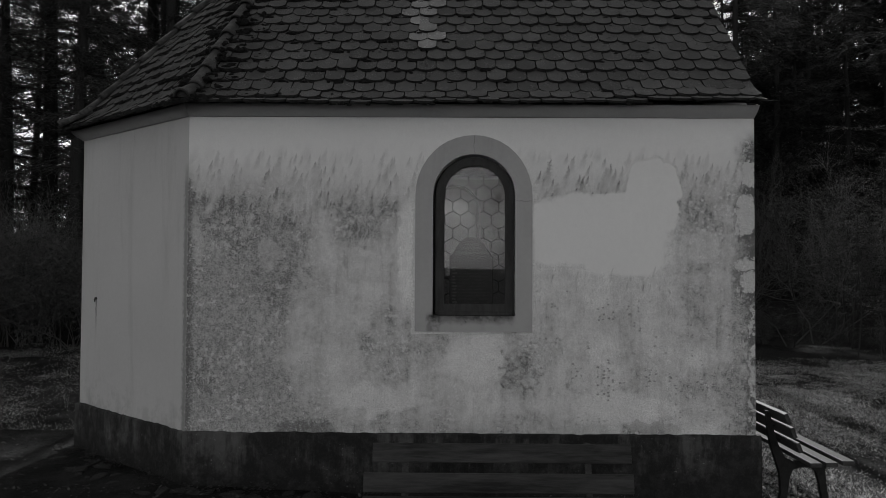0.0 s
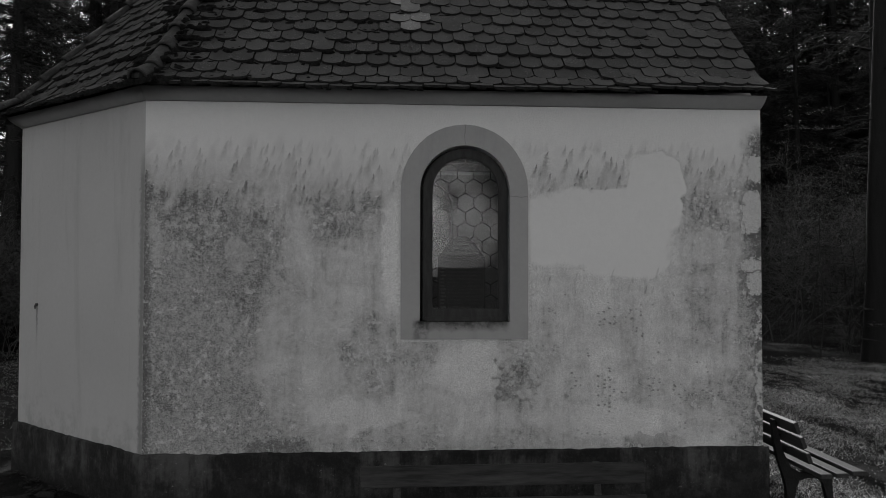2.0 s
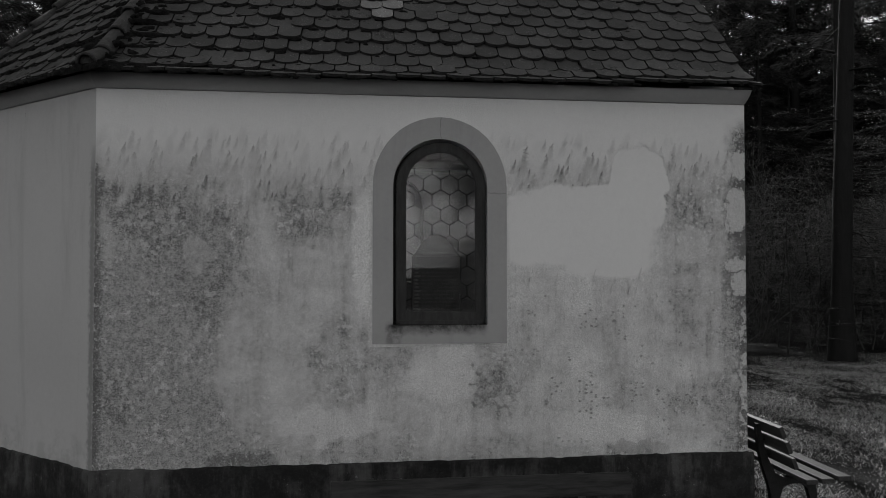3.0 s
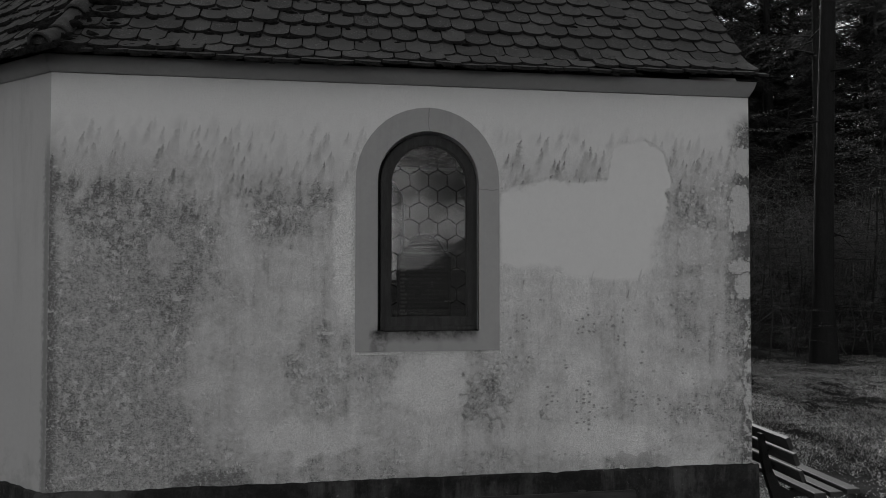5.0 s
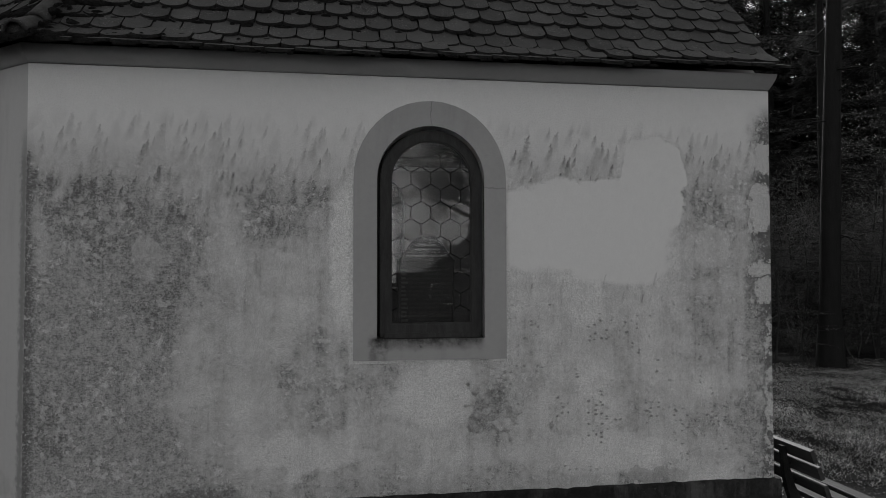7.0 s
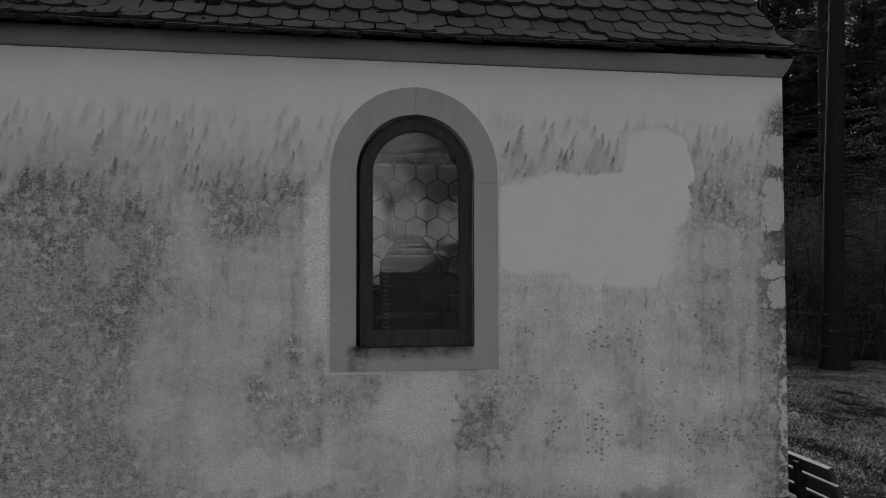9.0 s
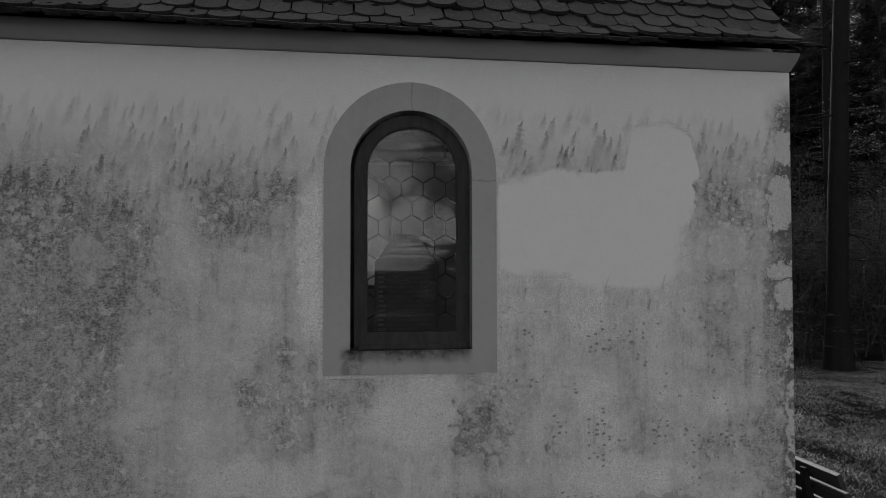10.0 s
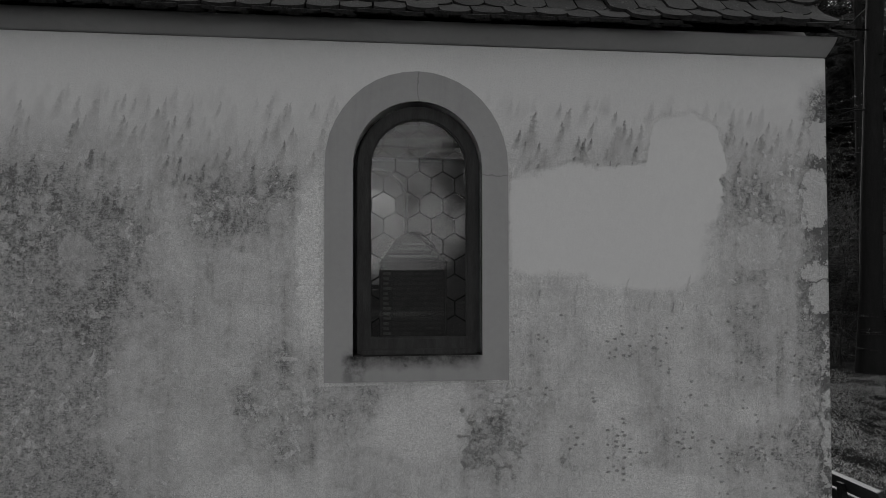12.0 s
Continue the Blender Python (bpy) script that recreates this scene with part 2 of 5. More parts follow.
    chips = m.top(chips, m.mul(m.step(m.noise(p, 20.0, 8, 0.74), 0.515, 0.530), m.step(m.add(worn, half(wide(n_mid), 0.8)), 0.55, 0.8)))
    du, dv, dc = m.marks(m.add(m.mul(x, 20.0), half(n_fine, 0.9), half(n_small, 1.6)), m.add(m.mul(z, 20.0), half(n_crust, 1.4), half(n_mid, 1.5)))
    dots = m.mul(m.step(m.op("SUBTRACT", m.op("SQRT", m.add(m.mul(du, du), m.mul(dv, dv))), m.mul(dc, 0.22)), 0.16, 0.10), m.step(dc, 0.40, 0.45), m.top(zone(1.98, 2.55, 0.14, 0.22, 0.6), m.mul(zone(1.78, 2.35, 0.12, 0.2, 0.7), 0.8)))
    edge = m.top(m.top(box_mask(m, xs, zs, 2.205, 2.72, 0.050, 0.10, 0.06), box_mask(m, xs, zs, 2.185, 2.40, 0.080, 0.16, 0.06)),
                 m.top(box_mask(m, xs, zs, 2.17, 1.985, 0.095, 0.045, 0.06), box_mask(m, xs, zs, 2.205, 1.85, 0.055, 0.08, 0.06)))
    edge = m.top(edge, m.mul(m.step(m.noise(p, 12.0, 6, 0.65), 0.50, 0.515), m.step(xs, 2.19, 2.21), m.step(z, 1.75, 1.6)))
    rim = m.mul(m.top(box_mask(m, xs, zs, 2.19, 2.40, 0.12, 0.22, 0.3), box_mask(m, xs, zs, 2.19, 1.93, 0.13, 0.20, 0.3)), 0.14)
    patch = m.top(m.mul(box_mask(m, xs, zs, 1.84, 2.13, 0.125, 0.13, 0.12), 0.5), m.mul(box_mask(m, xs, zs, -1.67, 2.06, 0.085, 0.12, 0.2), 0.32))
    away = m.op("ABSOLUTE", m.add(x, 0.014))
    lip = m.mul(m.step(m.add(away, half(n_small, 0.02)), 0.502, 0.492), m.step(z, 2.62, 2.4), m.step(m.add(z, half(n_small, 0.02)), 1.418, 1.426), m.step(m.noise(p, 3.1, 5, 0.7), 0.42, 0.52))
    flake = clamp(m.add(m.mul(chips, 0.75), m.mul(dots, 0.9), edge, patch, m.mul(lip, 0.8), m.mul(scaly, m.inv(crack), 0.32)))
    coarse = m.mul(below, m.inv(repair))
    v = m.add(0.81, half(n_big, 0.06), half(wide(n_small), m.add(0.02, m.mul(coarse, 0.06))), half(wide(n_fine), m.add(0.02, m.mul(coarse, 0.24))), half(wide(brush_h), m.add(0.015, m.mul(coarse, 0.12))),
              half(wide(brush_v), m.add(0.015, m.mul(coarse, 0.10))), half(wide(n_grit), m.add(0.03, m.mul(coarse, 0.28))))
    clean = m.mul(v, m.add(0.88, m.mul(edge, -0.10)))
    v = m.mul(v, m.inv(clamp(m.add(dark, corner, verge, rim, foot, m.mul(repair, 0.05)), 0.0, 0.80)))
    v = m.lerp(flake, v, clean)
    v = m.lerp(clamp(m.add(m.mul(pits, 0.55), m.mul(scaly, crack, 0.18))), v, 0.12)
    m.colour(v)
    h = m.add(m.mul(n_fine, 0.8), m.mul(n_grit, 0.4), m.mul(n_small, 0.8), m.mul(n_mid, 0.5), m.mul(brush_h, 0.4), m.mul(pits, -1.8), m.mul(flake, 0.7), m.mul(soot, -0.5), m.mul(scaly, crack, -1.0))
    return m.relief(m.mul(h, m.inv(m.mul(repair, 0.7))), 0.8, 0.008).m


def plinth_render():
    """Damp cement render: patchy, with pale blooms under its upper edge and lime runs."""
    m = Mat("plinth_render", 0.9)
    p = m.pos()
    z = m.xyz(p)[2]
    a, b, c, d = m.noise(p, 2.6, 6, 0.65), m.noise(p, 11.0, 6, 0.7), m.noise(p, 60.0, 4, 0.7), m.noise(m.mapped(p, (5, 5, 0.8)), 1.0, 6, 0.7)
    bloom = m.mul(m.step(m.add(m.mul(a, 0.5), m.mul(d, 0.5)), 0.46, 0.60), m.step(m.add(z, m.mul(b, 0.35)), 0.38, 0.66))
    v = m.add(0.011, m.mul(bloom, 0.060), m.mul(m.step(b, 0.42, 0.65), 0.012), m.mul(m.step(c, 0.5, 0.72), 0.012))
    specks = m.mul(m.step(m.noise(p, 45.0, 3, 0.6), 0.66, 0.70), m.step(a, 0.45, 0.6), 0.09)
    m.colour(m.add(v, specks))
    return m.relief(m.add(a, b, m.mul(c, 0.5)), 0.7, 0.01).m


def smooth_plaster(name, base, amount=0.10, streak=0.12, corner=False, stain=False):
    """Painted plaster with faint runs and trowel marks."""
    m = Mat(name, 0.9)
    p = m.pos()
    z = m.xyz(p)[2]
    big, fine, grit = m.noise(p, 1.3, 4), m.noise(p, 30.0, 5, 0.65), m.noise(p, 130.0, 3)
    run = m.noise(m.mapped(p, (3.5, 3.5, 0.45)), 1.0, 7, 0.72, 0.4)
    low = m.mul(m.step(m.add(z, m.mul(big, 0.4)), 1.25, 0.85), m.step(m.noise(p, 7, 5, 0.65), 0.45, 0.62), 0.16)
    spots = m.mul(m.step(m.noise(p, 22, 4, 0.7), 0.66, 0.74), m.step(m.noise(p, 2.4, 3), 0.5, 0.62), 0.5)
    v = m.add(base, m.mul(m.op("SUBTRACT", big, 0.5), amount), m.mul(m.op("SUBTRACT", fine, 0.5), amount * 0.6))
    v = m.mul(v, m.inv(m.mul(m.step(run, 0.5, 0.72), streak)), m.inv(low), m.inv(spots))
    if stain:
        damp = m.mul(m.step(m.add(z, m.mul(m.op("SUBTRACT", m.noise(p, 7.0, 6, 0.7), 0.5), 0.10)), 1.485, 1.57), m.step(z, 1.59, 1.57), m.step(m.op("ABSOLUTE", m.add(m.xyz(p)[0], 0.03, m.mul(m.op("SUBTRACT", big, 0.5), 0.1))), 0.37, 0.31), m.step(m.noise(p, 19.0, 6, 0.7), 0.25, 0.7, 0.45, 0.95))
        bx, _, bz = m.xyz(p)
        wave = m.mul(m.op("SUBTRACT", m.noise(p, 9.0, 6, 0.7), 0.5), 0.05)
        crown = m.mul(m.step(m.op("ABSOLUTE", m.add(bx, 0.008, wave)), 0.004, 0.0015), m.step(bz, 2.86, 2.88))
        joint = m.mul(m.step(m.op("ABSOLUTE", m.add(bz, -2.50, wave)), 0.004, 0.0015), m.step(bx, 0.30, 0.32))
        grime = m.mul(box_mask(m, m.add(bx, wave), m.add(bz, wave), -0.335, 1.51, 0.055, 0.11, 0.8), m.step(m.noise(p, 14.0, 6, 0.7), 0.36, 0.60), 0.42)
        v = m.mul(v, m.inv(damp), m.inv(m.mul(m.top(crown, joint), 0.3)), m.inv(grime))
    if corner:
        sx, sy, sz = m.xyz(p)
        rust = m.mul(m.step(m.op("ABSOLUTE", m.add(sx, 3.545, m.mul(m.op("SUBTRACT", fine, 0.5), 0.03))), 0.016, 0.006), m.step(sz, 1.66, 1.63), m.step(sz, 1.25, 1.62), 0.55)
        v = m.mul(v, m.inv(rust))
        x = m.add(m.xyz(p)[0], m.mul(m.op("SUBTRACT", fine, 0.5), 0.08))
        v = m.mul(v, m.inv(m.mul(m.step(x, -2.385, -2.35), m.step(x, -2.30, -2.34), m.step(m.add(z, big), 3.35, 3.1), 0.45)))
    m.colour(v)
    return m.relief(m.add(m.mul(fine, 0.5), m.mul(grit, 0.3), big), 0.4, 0.006).m


def plain(name, base, spread=0.25, scale=12.0, rough=0.85, metal=0.0, bump=0.4, depth=0.004, stretch=(1, 1, 1), island=0.0, random_part=0.0, spec=0.3, moss=0.0):
    """A worn surface: grain at two scales, and a tone of its own for each piece where asked."""
    m = Mat(name, rough, metal, spec)
    p = m.mapped(m.obj(), stretch)
    a, b = m.step(m.noise(p, scale, 5, 0.65), 0.34, 0.66), m.step(m.noise(p, scale * 7, 4, 0.6), 0.30, 0.70)
    v = m.mul(base, m.add(1.0 - spread, m.mul(a, spread * 1.3), m.mul(b, spread * 0.7)))
    if island:
        v = m.mul(v, m.add(1.0 - island / 2, m.mul(m.island(), island)))
    if random_part:
        v = m.mul(v, m.add(1.0 - random_part / 2, m.mul(m.rnd(), random_part)))
    m.colour(v)
    return m.relief(m.add(a, m.mul(b, 0.6)), bump, depth).m


def tile_clay(name, base, island=False):
    """Weathered clay tile with lichen specks and dark moss."""
    m = Mat(name, 0.88)
    p = m.pos()
    tone = m.island() if island else m.rnd()
    a, b, c = m.noise(p, 9.0, 5, 0.6), m.noise(p, 75.0, 4, 0.7), m.noise(p, 240.0, 2)
    lichen = m.mul(m.step(m.noise(p, 95.0, 4, 0.7), 0.56, 0.62), m.step(m.noise(p, 8.0, 4, 0.6), 0.42, 0.60))
    dark = m.mul(m.step(m.noise(p, 14.0, 5, 0.7), 0.58, 0.68), m.step(m.noise(p, 1.8, 3), 0.38, 0.55))
    v = m.mul(base, m.add(0.74, m.mul(tone, 0.45)), m.add(0.45, m.mul(a, 0.55), m.mul(b, 0.55)))
    dots = m.mul(m.step(m.noise(p, 48.0, 3, 0.6), 0.64, 0.69), m.step(m.noise(p, 2.6, 3), 0.45, 0.6))
    damp = m.mul(m.step(m.xyz(p)[0], -1.3, -2.5), m.step(m.noise(p, 7.0, 6, 0.7), 0.36, 0.60))
    v = m.lerp(m.mul(lichen, 0.7), v, base * 3.0)
    v = m.lerp(m.mul(damp, 0.75), v, base * 0.25)
    v = m.lerp(m.top(m.mul(dark, 0.8), m.mul(dots, 0.85)), v, base * 0.22)
    m.colour(v)
    return m.relief(m.add(m.mul(a, 0.6), b, m.mul(c, 0.5)), 0.5, 0.004).m


def glass_sheet(name, clear, rough=0.0, wave=0.0, ior=1.45):
    m = Mat(name)
    t = m.t
    out = t.nodes["Material Output"]
    tr, gl, mx, fr = (t.nodes.new("ShaderNode" + k) for k in ("BsdfTransparent", "BsdfGlossy", "MixShader", "Fresnel"))
    tr.inputs[0].default_value = (clear, clear, clear, 1)
    gl.inputs[0].default_value = (1, 1, 1, 1)
    gl.inputs["Roughness"].default_value = rough
    fr.inputs[0].default_value = ior
    if wave:
        n = t.nodes.new("ShaderNodeBump")
        n.inputs["Strength"].default_value = wave
        n.inputs["Distance"].default_value = 0.01
        m.put(n.inputs["Height"], m.noise(m.obj(), 9.0, 2))
        t.links.new(n.outputs[0], gl.inputs["Normal"])
    t.links.new(fr.outputs[0], mx.inputs[0])
    t.links.new(tr.outputs[0], mx.inputs[1])
    t.links.new(gl.outputs[0], mx.inputs[2])
    t.links.new(mx.outputs[0], out.inputs[0])
    return m.m


def frosted(name, share, kind, tone, clear):
    """Old uneven glass: part of it scatters the daylight, the rest is seen through."""
    m = Mat(name)
    t = m.t
    a, b, mx = (t.nodes.new("ShaderNode" + k) for k in (kind, "BsdfTransparent", "MixShader"))
    c = t.nodes.new("ShaderNodeCombineColor")
    grain = m.mul(tone, m.add(0.75, m.mul(m.noise(m.obj(), 7.0, 3), 0.5)))
    for k in range(3):
        m.put(c.inputs[k], grain)
    t.links.new(c.outputs[0], a.inputs[0])
    b.inputs[0].default_value = (clear, clear, clear, 1)
    mx.inputs[0].default_value = 1.0 - share
    t.links.new(a.outputs[0], mx.inputs[1])
    t.links.new(b.outputs[0], mx.inputs[2])
    t.links.new(mx.outputs[0], t.nodes["Material Output"].inputs[0])
    return m.m


def ground_soil():
    m = Mat("ground_soil", 0.95, spec=0.15)
    p = m.pos()
    a, b, c, d = m.noise(p, 0.45, 5, 0.6), m.noise(p, 3.2, 6, 0.65), m.noise(p, 24.0, 5, 0.7), m.noise(p, 110.0, 3, 0.7)
    bare = m.step(m.add(m.mul(a, 0.6), m.mul(b, 0.4)), 0.44, 0.58)
    v = m.lerp(bare, 0.007, 0.023)
    lane = m.step(m.op("ABSOLUTE", m.add(m.xyz(p)[1], 35.5, m.mul(b, 1.0))), 2.4, 1.6)
    v = m.lerp(lane, v, 0.14)    # gravel lane across the clearing
    v = m.mul(v, m.add(0.35, m.mul(c, 0.75), m.mul(d, 0.6)))
    m.colour(v)
    return m.relief(m.add(m.mul(b, 1.5), c, m.mul(d, 0.5)), 0.9, 0.03).m


def bark(name, base):
    m = Mat(name, 0.95, spec=0.1)
    p = m.obj()
    a = m.noise(m.mapped(p, (9, 9, 1.4)), 1.0, 5, 0.7, 0.6)
    b = m.noise(p, 40.0, 4)
    m.colour(m.mul(base, m.add(0.35, m.mul(a, 0.9), m.mul(b, 0.4)), m.add(0.75, m.mul(m.rnd(), 0.5))))
    return m.relief(m.add(a, m.mul(b, 0.3)), 0.9, 0.03).m


def leafy(name, base, rough=0.7):
    m = Mat(name, rough, spec=0.25)
    m.colour(m.mul(base, m.add(0.45, m.mul(m.island(), 1.1))))
    return m.m


def sheer(name, base, through_share):
    """Foliage that lets some of the sun through."""
    m = Mat(name)
    t = m.t
    tone = m.mul(base, m.add(0.45, m.mul(m.island(), 1.1)))
    a, b, mx = (t.nodes.new("ShaderNode" + k) for k in ("BsdfDiffuse", "BsdfTranslucent", "MixShader"))
    c = t.nodes.new("ShaderNodeCombineColor")
    for k in range(3):
        m.put(c.inputs[k], tone)
    t.links.new(c.outputs[0], a.inputs[0])
    t.links.new(c.outputs[0], b.inputs[0])
    mx.inputs[0].default_value = through_share
    t.links.new(a.outputs[0], mx.inputs[1])
    t.links.new(b.outputs[0], mx.inputs[2])
    t.links.new(mx.outputs[0], t.nodes["Material Output"].inputs[0])
    return m.m


M_WALL = weathered_plaster()
M_SIDE = smooth_plaster("limewashed_plaster", 0.50, 0.10, 0.16, True)
M_CORNICE = smooth_plaster("cornice_plaster", 0.42, 0.10, 0.10)
M_BAND = smooth_plaster("painted_band", 0.37, 0.10, 0.14, False, True)
M_PLINTH = plinth_render()
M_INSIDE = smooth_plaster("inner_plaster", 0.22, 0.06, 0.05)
M_TILE = tile_clay("roof_clay", 0.062)
M_TILE_REST = tile_clay("roof_clay_rest", 0.066, True)
M_TILE_NEW = tile_clay("pale_clay", 0.18)
M_HIP = tile_clay("hip_clay", 0.052)
# edge tone holds the dark shadow line under each tile tail, besides grime
M_EDGE = plain("shaded_grimy_edge", 0.03, 0.5, 20.0, 1.0, spec=0.05)
M_MOSS = plain("moss", 0.02, 0.5, 30.0, 1.0, bump=0.9, depth=0.01, spec=0.05)
M_FRAME = plain("dark_painted_wood", 0.036, 0.35, 25.0, 0.7, stretch=(1, 1, 0.2), bump=0.25)
M_LEAD = plain("lead", 0.02, 0.3, 40.0, 0.7)
M_PANE = glass_sheet("clear_glass", 0.96, 0.0, 0.0, 1.45)
M_HEX = frosted("old_leaded_glass", 0.045, "BsdfDiffuse", 0.75, 0.92)
M_FROST = frosted("obscured_glass", 0.45, "BsdfTranslucent", 0.19, 0.7)
M_TABLET = plain("dark_board", 0.016, 0.3, 20.0, 0.6)
M_LETTER = plain("faded_lettering", 0.05, 0.3, 60.0, 0.6)
M_FAINT = plain("worn_lettering", 0.024, 0.3, 60.0, 0.6)
M_WOOD = plain("grey_bench_wood", 0.030, 0.85, 7.0, 0.75, stretch=(0.12, 1, 1), random_part=0.25)
M_WOODY = plain("stained_bench_wood", 0.036, 0.4, 9.0, 0.6, stretch=(1, 0.12, 1), random_part=0.25)
M_IRON = plain("black_cast_iron", 0.012, 0.3, 30.0, 0.6, metal=0.2)
M_STEEL = plain("rusted_strap", 0.06, 0.4, 30.0, 0.7, metal=0.3)
M_STONE = plain("field_stone", 0.028, 0.5, 9.0, 0.9, random_part=0.5, bump=0.7, depth=0.01)
M_SOIL = ground_soil()
M_GRASS = leafy("dry_grass", 0.46, 0.8)
M_LITTER = leafy("fallen_leaves", 0.05, 0.85)
M_BARK = bark("pine_bark", 0.028)
M_TWIG = bark("twig_bark", 0.12)
M_BARE = bark("bare_tree_bark", 0.04)
M_NEEDLE = sheer("needles", 0.048, 0.42)
M_PALE_LEAF = leafy("pale_leaves", 0.42, 0.6)
M_WITHERED = sheer("withered_leaves", 0.13, 0.40)
M_WEED = leafy("weed_leaves", 0.025, 0.8)
M_CAR = plain("car_paint", 0.04, 0.05, 6.0, 0.25, bump=0.0, spec=0.6)
M_TYRE = plain("tyre_rubber", 0.03, 0.2, 20.0, 0.9)
M_CHROME = plain("chrome", 0.75, 0.05, 8.0, 0.12, metal=1.0, bump=0.0)
M_CARGLASS = plain("tinted_glass", 0.03, 0.05, 5.0, 0.05, bump=0.0, spec=0.8)
M_PLATE = plain("plate_white", 0.7, 0.1, 20.0, 0.5)


# ---- building helpers ----
def mesh_ob(name, bm, material, smooth=False):
    me = bpy.data.meshes.new(name)
    bmesh.ops.recalc_face_normals(bm, faces=bm.faces)
    bm.to_mesh(me)
    bm.free()
    if smooth:
        me.polygons.foreach_set("use_smooth", [True] * len(me.polygons))
    me.materials.append(material)
    return new(name, me)


def data_ob(name, verts, faces, material, smooth=False):
    me = bpy.data.meshes.new(name)
    me.from_pydata(verts, [], faces)
    if smooth:
        me.polygons.foreach_set("use_smooth", [True] * len(me.polygons))
    me.materials.append(material)
    me.update()
    return new(name, me)


def part(name, bm, material, parent, label="", smooth=False):
    ob = mesh_ob(name, bm, material, smooth)
    ob.parent = parent
    if label:
        ob["label"] = label
    return ob


def thing(name, label, category, at=None, group="", kind=""):
    ob = new(name)
    ob.empty_display_size = 0.2
    if at is not None:
        ob.matrix_world = at
    return tagged(ob, label, category, group, kind)


def block(lo, hi, bevel=0.0, m=None, bm=None, segments=2):
    """A box from lo to hi with its edges eased."""
    out = bm or bmesh.new()
    b = bmesh.new()
    bmesh.ops.create_cube(b, size=1.0)
    size = [h - l for l, h in zip(lo, hi)]
    mid = [(h + l) / 2 for l, h in zip(lo, hi)]
    bmesh.ops.transform(b, matrix=Matrix.Translation(mid) @ Matrix.Diagonal((*size, 1)), verts=b.verts)
    if bevel:
        bmesh.ops.bevel(b, geom=list(b.edges), offset=bevel, segments=segments, affect="EDGES", profile=0.6)
    if m is not None:
        bmesh.ops.transform(b, matrix=m, verts=b.verts)
    tmp = bpy.data.meshes.new("tmp")
    b.to_mesh(tmp)
    b.free()
    out.from_mesh(tmp)
    bpy.data.meshes.remove(tmp)
    return out


def prism(outline, y0, y1, bm=None, axis="y"):
    """An outline in x and z drawn from y0 to y1 (axis x: an outline in y and z)."""
    bm = bm or bmesh.new()
    put = (lambda a, b, c: (a, c, b)) if axis == "y" else (lambda a, b, c: (c, a, b))
    lo = [bm.verts.new(put(a, b, y0)) for a, b in outline]
    hi = [bm.verts.new(put(a, b, y1)) for a, b in outline]
    bm.faces.new(lo)
    bm.faces.new(list(reversed(hi)))
    n = len(outline)
    for i in range(n):
        bm.faces.new((lo[i], hi[i], hi[(i + 1) % n], lo[(i + 1) % n]))
    return bm


def tube(verts, faces, path, radii, sides=5):
    """A bent, tapered tube along a path, added to plain lists."""
    base = len(verts)
    n = len(path)
    for i, (p, r) in enumerate(zip(path, radii)):
        d = (path[min(i + 1, n - 1)] - path[max(i - 1, 0)])
        d = d.normalized() if d.length > 1e-6 else Vector((0, 0, 1))
        a = d.cross(Vector((0.31, 0.93, 0.17)))
        a = a.normalized() if a.length > 1e-4 else Vector((1, 0, 0))
        b = d.cross(a)
        for k in range(sides):
            w = 2 * math.pi * k / sides
            verts.append(tuple(p + (a * math.cos(w) + b * math.sin(w)) * r))
    for i in range(n - 1):
        for k in range(sides):
            q = base + i * sides
            faces.append((q + k, q + (k + 1) % sides, q + sides + (k + 1) % sides, q + sides + k))
    faces.append(tuple(range(base + (n - 1) * sides, base + n * sides)))


def smooth01(v, a, b):
    t = min(1.0, max(0.0, (v - a) / (b - a)))
    return t * t * (3 - 2 * t)


def ground_z(x, y):
    """The lie of the land: a little higher on the apse side, falling behind the viewer, rising into the wood."""
    z = 0.02 + 0.19 * (1 - smooth01(x, -2.6, 1.9))
    z += 0.25 * smooth01(y, 8, 20) + 0.9 * smooth01(y, 18, 60)
    z -= 0.55 * smooth01(-y, 6, 32)
    z += 0.05 * noise.noise((x * 0.35, y * 0.35, 0.0)) * smooth01(math.hypot(x, y - 2), 3.2, 6.5)
    z += 0.012 * noise.noise((x * 2.1, y * 2.1, 4.0))
    return z


# ---- ground: one sheet to the horizon ----
def build_ground():
    def axis():
        a, v, s = [0.0], 0.0, 0.22
        while v < 900:
            s *= 1.0 if v < 14 else 1.16
            v += s
            a.append(v)
        return [-q for q in reversed(a[1:])] + a
    xs = axis()
    ys = [y + 2.0 for y in axis()]
    verts = [(x, y, ground_z(x, y)) for y in ys for x in xs]
    w = len(xs)
    faces = [(j * w + i, j * w + i + 1, (j + 1) * w + i + 1, (j + 1) * w + i) for j in range(len(ys) - 1) for i in range(w - 1)]
    g = data_ob("ground", verts, faces, M_SOIL, True)
    tagged(g, "trodden grass and leaf-strewn soil around the chapel", "ground", kind="structure")


build_ground()

# ---- the chapel ----
A, B, C, D = Vector((-2.325, 0.0)), Vector((-3.783, 1.17)), Vector((-3.783, 3.23)), Vector((-2.325, 4.40))
XR, DEEP, PLINTH_Z, WALL_Z = 2.250, 4.40, 0.630, 3.174
THICK = 0.36
WIN_R, WIN_SILL, WIN_SPRING, WIN_X = 0.332, 1.570, 2.545, -0.010
chapel = thing("chapel", "small whitewashed chapel with stained plaster, dark plinth and clay-tiled roof", "chapel")


